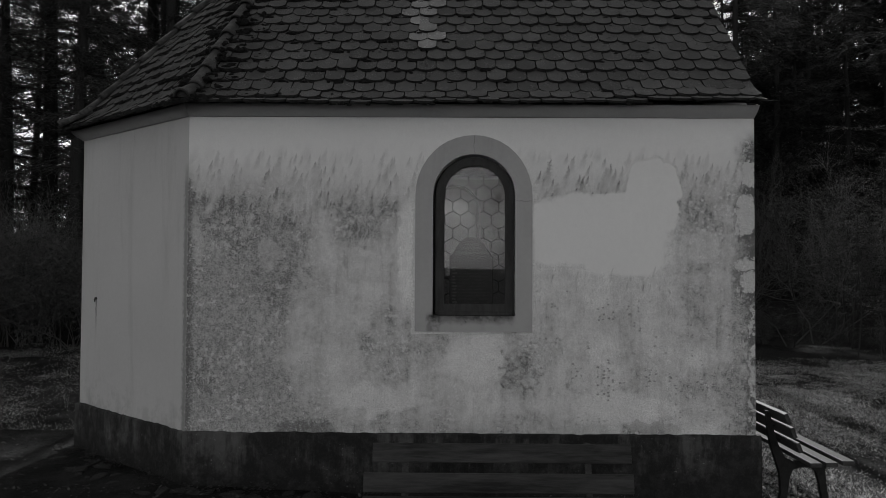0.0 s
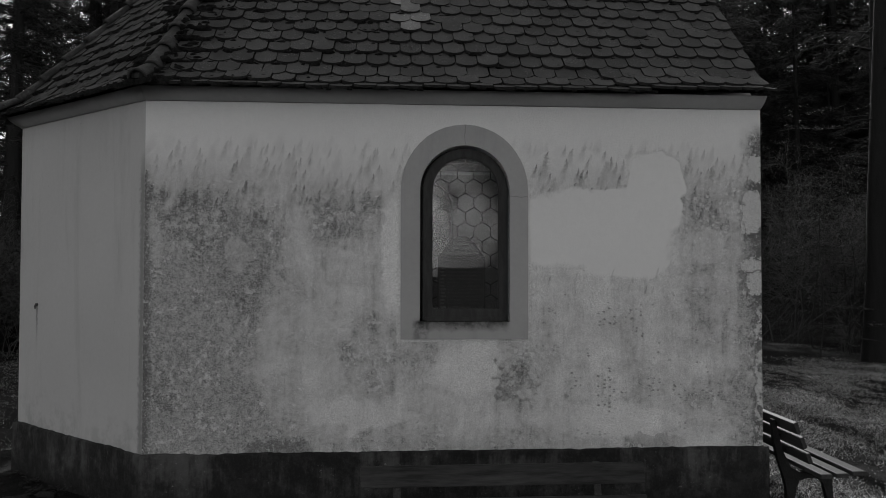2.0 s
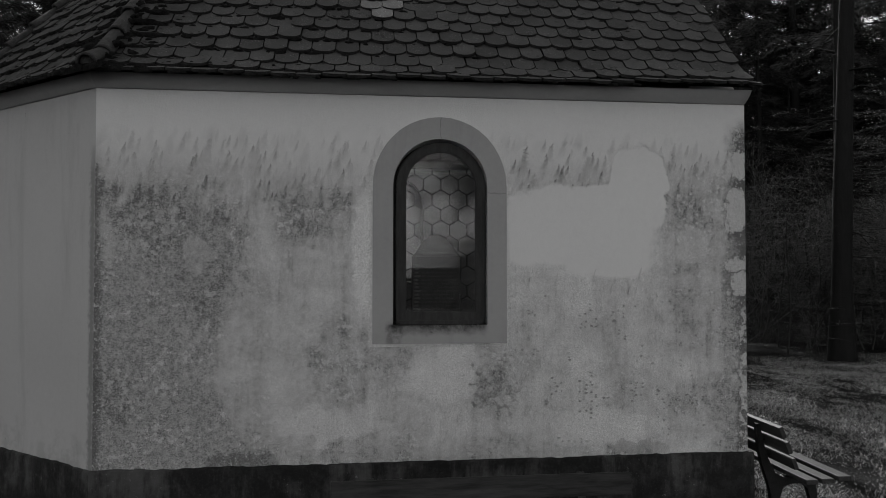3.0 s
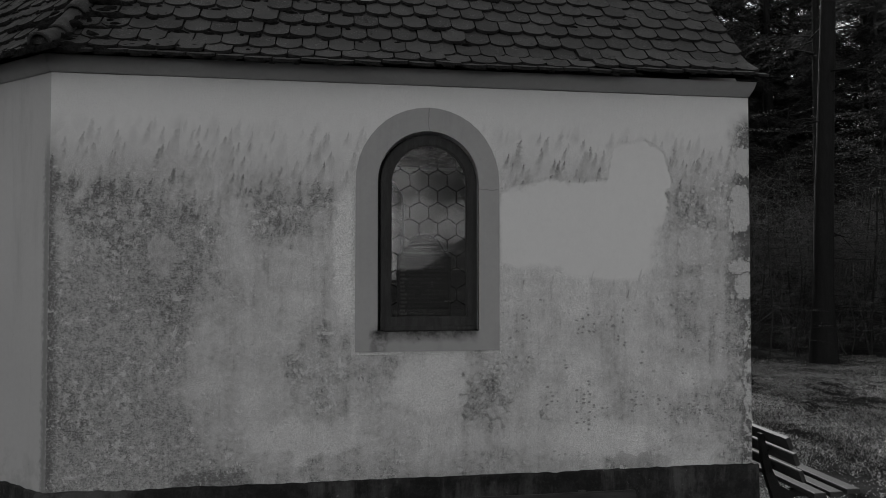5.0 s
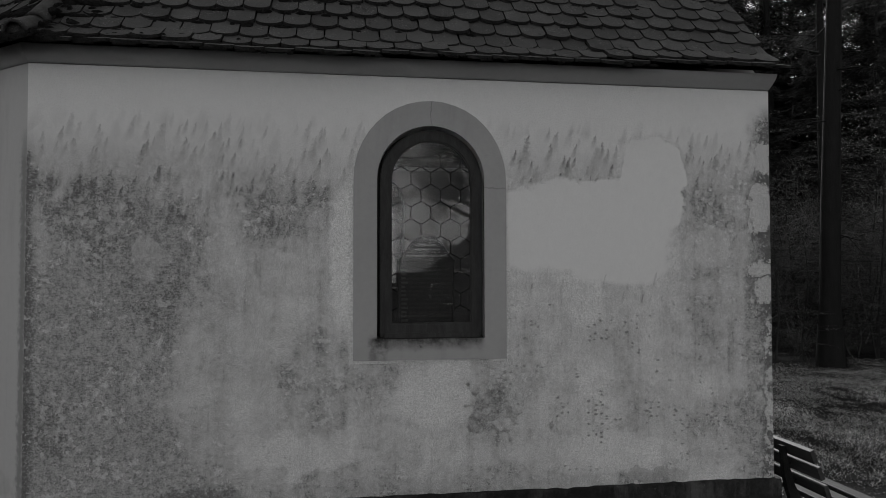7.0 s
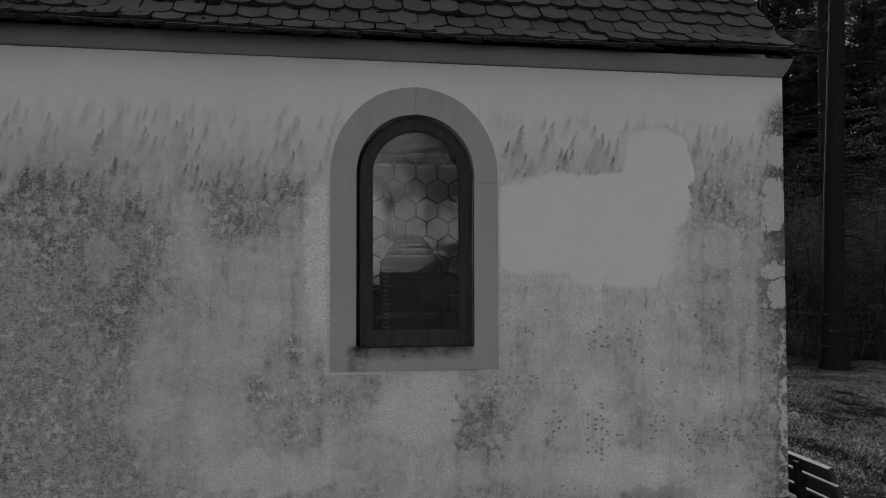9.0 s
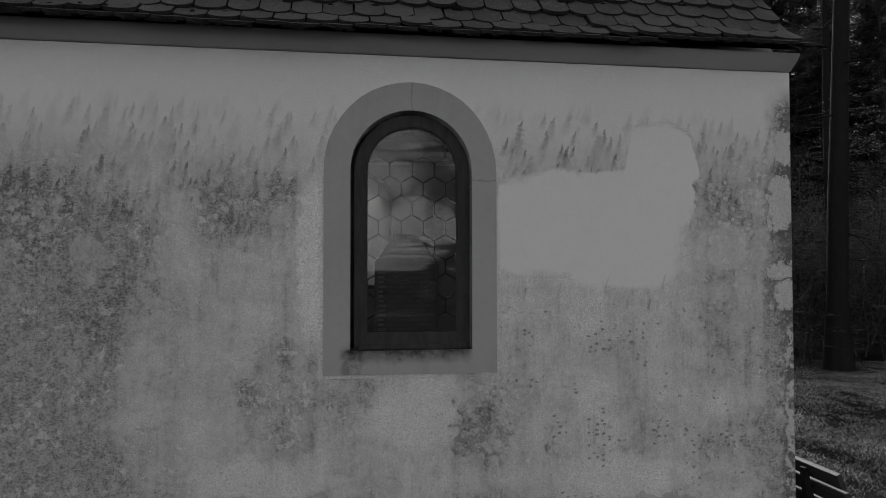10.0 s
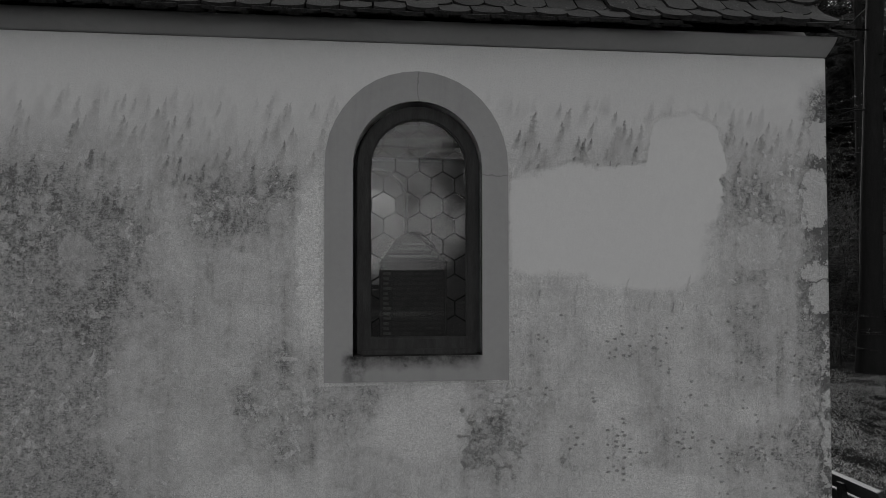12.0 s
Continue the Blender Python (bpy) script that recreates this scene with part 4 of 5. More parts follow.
def join_meshes(name, meshes, material):
    """One mesh from many plain ones."""
    verts, faces, slots = [], [], []
    for me in meshes:
        b = len(verts)
        verts += [tuple(v.co) for v in me.vertices]
        faces += [tuple(b + i for i in f.vertices) for f in me.polygons]
        slots += [f.material_index for f in me.polygons]
        bpy.data.meshes.remove(me)
    ob = data_ob(name, verts, faces, material)
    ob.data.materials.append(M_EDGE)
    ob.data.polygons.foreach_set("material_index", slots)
    return ob


loose = []
for k in range(5):
    lay_plane(k)
ob = join_meshes("upper_tiles", loose, M_TILE_REST)
ob.parent = roof
ob["kind"] = "stuff"


# hip and ridge tiles: overlapping half-round pieces
def half_round(length, r0, r1, n=9):
    bm = bmesh.new()
    rows = []
    for rr in (0.0, -0.016):
        for yy, r in ((0.0, r0), (0.02, r0 * 0.97), (length, r1)):
            rows.append([bm.verts.new(((r + rr) * math.cos(math.pi * j / n), yy, (r + rr) * math.sin(math.pi * j / n))) for j in range(n + 1)])
    for a, b in ((0, 1), (1, 2), (4, 3), (5, 4)):
        for j in range(n):
            bm.faces.new((rows[a][j], rows[a][j + 1], rows[b][j + 1], rows[b][j]))
    for a, b in ((0, 3), (2, 5)):
        for j in range(n):
            bm.faces.new((rows[a][j], rows[a][j + 1], rows[b][j + 1], rows[b][j]))
    bm.faces.new(rows[4])     # bedded in mortar
    for a, b, e in ((0, 1, 0), (1, 2, 0), (0, 1, n), (1, 2, n)):
        bm.faces.new((rows[a][e], rows[b][e], rows[b + 3][e], rows[a + 3][e]))
    bmesh.ops.recalc_face_normals(bm, faces=bm.faces)
    return bm


HIP = mesh_of(half_round(0.34, 0.074, 0.054), "hip_tile", M_HIP)
HIP.polygons.foreach_set("use_smooth", [True] * len(HIP.polygons))


def axis_pose(at, along, up=Vector((0, 0, 1))):
    y = along.normalized()
    x = y.cross(up).normalized()
    z = x.cross(y)
    m = Matrix((x, y, z)).transposed().to_4x4()
    m.translation = at
    return m


random.seed(9)
for k in (1, 2, 3, 4):
    p, _, hp, _, _ = roof_planes[k]
    s = -0.01
    while s < S_TOP - 0.2:
        d, z, _ = slope_at(max(0, s))
        d2, z2, _ = slope_at(s + 0.32)
        a, b = p + hp * max(0.03, d), p + hp * d2
        p3, q3 = Vector((a.x, a.y, z + 0.036)), Vector((b.x, b.y, z2 + 0.018))
        ob = new("hip_tile", HIP)
        ob.parent = roof
        ob.matrix_basis = axis_pose(p3, q3 - p3) @ Matrix.Rotation(random.gauss(0, 0.05), 4, "Y") @ Matrix.Rotation(random.gauss(0, 0.02), 4, "Z")
        s += 0.265
apex_d, apex_z, _ = slope_at(S_TOP)
xx = apex.x
while xx < VERGE - 0.05:
    ob = new("ridge_tile", HIP)
    ob.parent = roof
    ob.matrix_basis = axis_pose(Vector((xx, DEEP / 2, apex_z)), Vector((1, 0, -0.03)))
    xx += 0.31

# moss cushions along the joints, thickest by the hip and the lower courses
random.seed(21)
mv, mf = [], []


def cushion(m, ox, oy, oz, w, l, h):
    """A ragged cushion of moss, also used for the eaves shade, on the tile frame m."""
    b0, n = len(mv), 9
    for f, up in ((1.0, 0.0), (0.85, 0.6), (0.40, 1.0)):
        for j in range(n):
            a = 2 * math.pi * j / n
            f2 = f * random.uniform(0.6, 1.3)
            mv.append(tuple(m @ Vector((ox + w * f2 * math.cos(a), oy + l * f2 * math.sin(a), oz + h * up))))
    for ring in range(2):
        for j in range(n):
            q0 = b0 + ring * n
            mf.append((q0 + j, q0 + (j + 1) % n, q0 + n + (j + 1) % n, q0 + n + j))
    mf.append(tuple(range(b0 + 2 * n, b0 + 3 * n)))


for k, row, i, m, s in tile_spots:
    tx = m.translation.x
    hip_gap = abs(tx - (eave[1].x + climb[1].x * slope_at(s)[0])) if k == 0 else abs((m.translation - Vector((eave[1].x + climb[1].x * slope_at(s)[0], eave[1].y + climb[1].y * slope_at(s)[0], m.translation.z))).length)
    by_hip = 1.0 - smooth01(hip_gap, 0.12, 0.42)
    weathered = 1.0 if k == 1 else 1.0 - smooth01(tx, -1.9, 0.4)
    # bands under the tails
    for _ in range(4):
        if random.random() < 0.16 + 0.50 * weathered + 0.5 * by_hip:
            g = 1.0 + 0.7 * by_hip + 0.25 * weathered
            cushion(m, random.uniform(-0.085, 0.085), random.uniform(-0.014, 0.006), -0.010, g * random.uniform(0.014, 0.045), g * random.uniform(0.007, 0.014), g * random.uniform(0.012, 0.022))
    # patches on the tile's face
    if random.random() < 0.10 * weathered + 0.9 * by_hip + (0.30 if row < 2 and tx < -0.6 else 0.0):
        for _ in range(random.choice((2, 3, 5))):
            g = 1.0 + 0.9 * by_hip
            cushion(m, random.gauss(0, 0.05), random.uniform(0.0, 0.12), TILE_T - 0.006, g * random.uniform(0.008, 0.030), g * random.uniform(0.006, 0.016), g * random.uniform(0.005, 0.014))
    # rotted litter hanging below the eaves, packed dark to stand in for shade
    if row == 0:
        for _ in range(9):
            cushion(m, random.uniform(-0.085, 0.085), random.uniform(0.012, 0.06), 0.004, random.uniform(0.012, 0.040), random.uniform(0.010, 0.03), -random.uniform(0.003, 0.011))
ob = data_ob("moss", mv, mf, M_MOSS, True)
ob.parent = roof
tagged(ob, "dark moss cushions on the tiles, and dark clumps for the shade under the eaves", kind="stuff")

# the rusty hook on the apse wall
n_ap = out_normal(A, B)
hp_ = A.lerp(B, 0.833)
hook = bmesh.new()
prof = [Vector((0, 0, 0)), Vector((0, -0.03, 0.0)), Vector((0, -0.045, -0.015)), Vector((0, -0.040, -0.04))]
hv, hf = [], []
tube(hv, hf, prof, [0.016, 0.015, 0.013, 0.009], 7)
hk = data_ob("wall_hook", hv, hf, M_STEEL, True)
hk.parent = chapel
hk.matrix_basis = Matrix.Translation((hp_.x, hp_.y, 1.65)) @ Matrix.Rotation(math.atan2(n_ap.x, -n_ap.y), 4, "Z") @ Matrix.Diagonal((0.8, 0.45, 0.9, 1))


# ---- benches ----
def side_bench():
    """Park bench along the gable wall, seat towards +x, near end at y = -0.14."""
    b = thing("park_bench", "dark slatted park bench with cast-iron legs beside the gable wall", "bench")
    y0, y1 = -0.14, 1.66
    lean = math.radians(20)
    for cx, cz, w in ((2.440, 0.790, 0.088), (2.487, 0.680, 0.088), (2.530, 0.566, 0.080)):
        m = Matrix.Translation((cx, 0, cz)) @ Matrix.Rotation(-lean, 4, "Y")
        part("back_slat", block((-0.017, y0, -w / 2), (0.017, y1, w / 2), 0.006, m), M_WOODY, b)
    for x0, x1, z in ((2.615, 2.705, 0.432), (2.735, 2.830, 0.436), (2.862, 2.962, 0.450)):
        part("seat_slat", block((x0, y0, z - 0.018), (x1, y1, z + 0.018), 0.006), M_WOODY, b)
    for y in (0.14, 1.38):
        pts = [(2.415, 0.80), (2.445, 0.66), (2.480, 0.54), (2.535, 0.43), (2.60, 0.395), (2.72, 0.398), (2.93, 0.408), (2.93, 0.385),
               (2.885, 0.37), (2.862, 0.33), (2.875, 0.18), (2.905, 0.02), (2.915, -0.02), (2.845, -0.02), (2.842, 0.06), (2.815, 0.22), (2.79, 0.31), (2.745, 0.345),
               (2.66, 0.345), (2.60, 0.325), (2.575, 0.26), (2.555, 0.12), (2.57, 0.0), (2.575, -0.02), (2.45, -0.02), (2.48, 0.03), (2.505, 0.14),
               (2.498, 0.28), (2.470, 0.38), (2.430, 0.50), (2.405, 0.62), (2.390, 0.80)]
        bm = prism(pts, y - 0.022, y + 0.022)
        bmesh.ops.bevel(bm, geom=[e for e in bm.edges if len(e.link_faces) == 2 and e.calc_face_angle(0) > 1.2], offset=0.007, segments=2, affect="EDGES")
        part("iron_leg", bm, M_IRON, b, "black cast-iron leg")
        for cx, cz in ((2.426, 0.79), (2.473, 0.68), (2.516, 0.566)):
            bolt = bmesh.new()
            bmesh.ops.create_uvsphere(bolt, u_segments=8, v_segments=5, radius=0.008)
            bmesh.ops.transform(bolt, matrix=Matrix.Translation((cx - 0.012, y, cz)), verts=bolt.verts)
            part("bolt", bolt, M_IRON, b)
    return b


def front_bench():
    """Low bench before the front wall, facing the viewer."""
    b = thing("wooden_bench", "weathered grey wooden bench in front of the chapel wall", "bench")
    x0, x1 = -0.735, 1.040
    lean = math.radians(14)
    for z, y, a, c in ((0.690, -0.828, x0 + 0.008, x1), (0.500, -0.876, x0 - 0.050, x1 + 0.005)):
        m = Matrix.Translation((0, y, z)) @ Matrix.Rotation(-lean, 4, "X")
        part("back_board", block((a, -0.016, -0.064), (c, 0.016, 0.064), 0.005, m), M_WOOD, b)
    for k in range(3):
        y = -0.965 - k * 0.135
        part("seat_board", block((x0 - 0.05, y - 0.060, 0.385), (x1 + 0.005, y + 0.060, 0.420), 0.006), M_WOOD, b)
    for x in (-0.505, 0.748):
        m = Matrix.Translation((x, -0.834, 0.56)) @ Matrix.Rotation(-lean, 4, "X")
        part("back_strap", block((-0.022, 0.0, -0.22), (0.022, 0.012, 0.20), 0.003, m), M_STEEL, b, "rust-stained flat steel strap")
        part("seat_bearer", block((x - 0.025, -1.29, 0.345), (x + 0.025, -0.84, 0.385), 0.004), M_STEEL, b)
        for y in (-1.25, -0.90):
            part("leg", block((x - 0.025, y - 0.025, -0.05), (x + 0.025, y + 0.025, 0.345), 0.004), M_STEEL, b)
    return b


side_bench()
front_bench()


# ---- vegetation ----
def needle_tree(seed, height, r, crown_from, limbs, spread, droop, blades, leaf=1.0):
    """A conifer: bent trunk, drooping limbs with side twigs and many narrow needle tufts."""
    rng = random.Random(seed)
    tv, tf = [], []
    path, rad = [], []
    bx, by = rng.uniform(-0.25, 0.25), rng.uniform(-0.25, 0.25)
    for k in range(12):
        f = k / 11
        path.append(Vector((bx * f * f + 0.05 * math.sin(f * 7 + seed), by * f * f + 0.05 * math.cos(f * 5 + seed), -0.3 + height * f)))
        rad.append(r * (1.0 - 0.86 * f) * (1.35 if k == 0 else 1.0) * rng.uniform(0.94, 1.06))
    tube(tv, tf, path, rad, 9)
    for i in range(int(26 * crown_from)):     # dead stubs up the bole
        f = crown_from * (0.12 + 0.88 * rng.random())
        j = min(10, int(f * 11))
        c = path[j].lerp(path[j + 1], f * 11 - j)
        a = rng.uniform(0, 2 * math.pi)
        out = Vector((math.cos(a), math.sin(a), rng.uniform(-0.35, 0.15)))
        ln = rng.uniform(0.3, 1.5)
        tube(tv, tf, [c, c + out * (ln * 0.5) + Vector((0, 0, rng.gauss(0, 0.05))), c + out * ln + Vector((0, 0, rng.gauss(-0.1, 0.1)))], [0.020, 0.012, 0.004], 4)
    cv, cf = [], []
    for i in range(limbs):
        f = crown_from + (1 - crown_from) * (i + rng.random()) / limbs
        z = height * f
        j = min(10, int(f * 11))
        c = path[j].lerp(path[j + 1], f * 11 - j)
        a = rng.uniform(0, 2 * math.pi)
        ln = spread * (1.15 - 0.85 * (f - crown_from) / (1 - crown_from)) * rng.uniform(0.55, 1.1)
        out = Vector((math.cos(a), math.sin(a), 0))
        pts = [c + out * (ln * g) + Vector((0, 0, ln * (0.10 * g - droop * g * g))) for g in (0, 0.3, 0.65, 1.0)]
        tube(tv, tf, pts, [0.035 * ln / spread + 0.008, 0.02, 0.012, 0.004], 4)
        side = Vector((-out.y, out.x, 0))
        for _ in range(int(blades * 1.35)):
            g = rng.uniform(0.15, 1.0)
            base = c + out * (ln * g) + Vector((0, 0, ln * (0.10 * g - droop * g * g)))
            w = rng.uniform(-1, 1) * ln * 0.30 * (1.1 - 0.6 * g)
            base = base + side * w + Vector((0, 0, -abs(w) * 0.25 + rng.gauss(0, 0.05)))
            d = (out * rng.uniform(0.2, 1.0) + side * rng.uniform(-1, 1) + Vector((0, 0, rng.uniform(-0.8, 0.25)))).normalized()
            s = rng.uniform(0.09, 0.24) * leaf
            t = d.cross(Vector((rng.gauss(0, 1), rng.gauss(0, 1), rng.gauss(0, 1)))).normalized() * s * rng.uniform(0.032, 0.066)
            q = len(cv)
            cv += [tuple(base - t), tuple(base + t), tuple(base + d * s)]
            cf.append((q, q + 1, q + 2))
    return tv, tf, cv, cf


def twiggy(seed, height, r, levels, kids, angle, sides=4, droop=0.0, leaves=0, stems=1, least=0.001):
    """A leafless shrub or tree, grown branch on branch."""
    rng = random.Random(seed)
    tv, tf, cv, cf = [], [], [], []

    def grow(p, d, ln, rad, lev):
        pts, rr = [p], [rad]
        n = 4 if lev > 1 else 3
        for k in range(n):
            d = (d + Vector((rng.gauss(0, 0.17), rng.gauss(0, 0.17), rng.gauss(0.03, 0.13) - droop * (levels - lev) * 0.1))).normalized()
            p = p + d * (ln / n)
            pts.append(p)
            rr.append(rad * (1 - 0.62 * (k + 1) / n))
        tube(tv, tf, pts, rr, sides if lev > 1 else 3)
        if leaves and lev <= 1:
            for _ in range(leaves):
                b = pts[-1] + Vector((rng.gauss(0, 0.06), rng.gauss(0, 0.06), rng.gauss(0, 0.06)))
                e = Vector((rng.gauss(0, 1), rng.gauss(0, 1), rng.gauss(0, 1))).normalized() * 0.05
                g = Vector((rng.gauss(0, 1), rng.gauss(0, 1), rng.gauss(0, 1))).normalized() * 0.025
                q = len(cv)
                cv.extend([tuple(b - g), tuple(b + g), tuple(b + e)])
                cf.append((q, q + 1, q + 2))
        if lev == 0:
            return
        for i in range(kids):
            f = rng.uniform(0.35, 1.0)
            j = min(n - 1, int(f * n))
            q = pts[j].lerp(pts[j + 1], f * n - j)
            w = rng.uniform(0, 2 * math.pi)
            side = d.cross(Vector((math.cos(w), math.sin(w), 0.3))).normalized()
            a = radians(angle) * rng.uniform(0.6, 1.2)
            grow(q, (d * math.cos(a) + side * math.sin(a)).normalized(), ln * rng.uniform(0.55, 0.8), rr[j] * 0.58 + least, lev - 1)
    for _ in range(stems):
        off = Vector((rng.gauss(0, 0.12), rng.gauss(0, 0.12), -0.1)) if stems > 1 else Vector((0, 0, -0.1))
        lean = 0.05 if stems == 1 else 0.42
        grow(off, Vector((rng.gauss(0, lean), rng.gauss(0, lean), 1)).normalized(), height * 0.42 * (1 if stems == 1 else rng.uniform(0.8, 1.3)), r, levels)
    return tv, tf, cv, cf


def spreading_tree(seed, height, r, limbs, reach, least):
    """A leafless park tree: a stout trunk and long level limbs that bend down at their ends, with dense twigs."""
    rng = random.Random(seed)
    tv, tf = [], []
    trunk = [Vector((0.10 * math.sin(k * 1.3), 0.08 * math.cos(k * 1.7), -0.3 + height * k / 9)) for k in range(10)]
    tube(tv, tf, trunk, [r * (1.25 if k == 0 else 1.0 - 0.085 * k) for k in range(10)], 9)

    def grow(p, d, ln, rad, lev):
        pts, rr = [p], [rad]
        n = (2, 3, 4, 6)[lev]
        for k in range(n):
            sag = -0.10 if lev == 3 else -0.03
            d = (d + Vector((rng.gauss(0, 0.20), rng.gauss(0, 0.20), rng.gauss(sag, 0.14)))).normalized()
            p = p + d * (ln / n)
            pts.append(p)
            rr.append(max(least, rad * (1 - 0.7 * (k + 1) / n)))
        tube(tv, tf, pts, rr, 5 if lev > 1 else 3)
        if lev == 0:
            return
        for i in range((0, 4, 7, 11)[lev]):
            f = rng.uniform(0.15, 1.0)
            j = min(n - 1, int(f * n))
            q = pts[j].lerp(pts[j + 1], f * n - j)
            side = d.cross(Vector((rng.gauss(0, 1), rng.gauss(0, 1), rng.gauss(0, 1)))).normalized()
            a = radians(rng.uniform(28, 68))
            grow(q, (d * math.cos(a) + side * math.sin(a)).normalized(), ln * rng.uniform(0.28, 0.5), max(least, rr[j] * 0.5), lev - 1)
    for i in range(limbs):
        f = 0.30 + 0.70 * (i + rng.random()) / limbs
        k = min(8, int(f * 9))
        a = i * 2.4 + rng.uniform(-0.4, 0.4)
        up = 0.15 + 0.9 * max(0.0, f - 0.55) / 0.45
        grow(trunk[k].lerp(trunk[k + 1], f * 9 - k), Vector((math.cos(a), math.sin(a), up)).normalized(), reach * rng.uniform(0.75, 1.1), r * 0.36 * (1.2 - 0.5 * f), 3)
    return tv, tf, [], []


def layered(seed, height, r, limbs, leaves):
    """A young tree with level sprays of fine twigs that still hold some withered leaves."""
    rng = random.Random(seed)
    tv, tf, cv, cf = [], [], [], []
    stem = [Vector((0.08 * math.sin(k * 1.1 + seed), 0.08 * math.cos(k * 0.9 + seed), -0.1 + height * k / 7)) for k in range(8)]
    tube(tv, tf, stem, [r * (1 - 0.12 * k) for k in range(8)], 5)
    for i in range(limbs):
        f = 0.08 + 0.90 * (i + rng.random()) / limbs
        k = min(6, int(f * 7))
        a = rng.uniform(0, 2 * math.pi)
        out = Vector((math.cos(a), math.sin(a), rng.uniform(-0.05, 0.22)))
        side = Vector((-out.y, out.x, 0))
        ln = height * 0.36 * (1.1 - 0.7 * f) * rng.uniform(0.6, 1.15)
        c = stem[k].lerp(stem[k + 1], f * 7 - k)
        limb = [c + out * (ln * g) + side * (0.06 * ln * math.sin(5 * g + i)) + Vector((0, 0, 0.05 * ln * math.sin(3 * g + seed))) for g in (0, 0.25, 0.5, 0.75, 1.0)]
        tube(tv, tf, limb, [0.010, 0.008, 0.006, 0.004, 0.002], 3)
        for _ in range(12):
            g = rng.uniform(0.2, 1.0)
            b = c + out * (ln * g)
            d = (out * rng.uniform(0.3, 1.0) + side * rng.choice((-1, 1)) * rng.uniform(0.4, 1.0) + Vector((0, 0, rng.gauss(0, 0.10)))).normalized()
            l2 = ln * rng.uniform(0.14, 0.36)
            tube(tv, tf, [b, b + d * l2 * 0.5 + Vector((0, 0, 0.01)), b + d * l2], [0.004, 0.003, 0.0015], 3)
            for _ in range(rng.randint(0, leaves)):
                q0 = b + d * l2 * rng.uniform(0.3, 1.0) + Vector((0, 0, rng.gauss(-0.01, 0.012)))
                w = Vector((rng.gauss(0, 1), rng.gauss(0, 1), rng.gauss(0, 0.5))).normalized()
                e = w.cross(Vector((rng.gauss(0, 1), rng.gauss(0, 1), rng.gauss(0, 1)))).normalized()
                s = rng.uniform(0.012, 0.026)
                q = len(cv)
                cv.extend([tuple(q0 - w * s), tuple(q0 - e * s * 0.5), tuple(q0 + w * s), tuple(q0 + e * s * 0.5)])
                cf.append((q, q + 1, q + 2, q + 3))
    return tv, tf, cv, cf


def make_plant(name, label, category, data, wood, green, group, wood_name="trunk"):
    tv, tf, cv, cf = data
    t = thing(name, label, category, None, group)
    a = data_ob(wood_name, tv, tf, wood, True)
    a.parent = t
    if cf:
        c = data_ob("crown", cv, cf, green)
        c.parent = t
    return t


def stand(proto, x, y, turn=0.0, size=1.0, used=[]):
    m = Matrix.Translation((x, y, ground_z(x, y))) @ Matrix.Rotation(turn, 4, "Z") @ Matrix.Scale(size, 4)
    if proto.name not in used:
        used.append(proto.name)
        proto.matrix_basis = m
        return proto
    c = copy_thing(proto, Matrix.Identity(4))
    c.matrix_basis = m
    return c


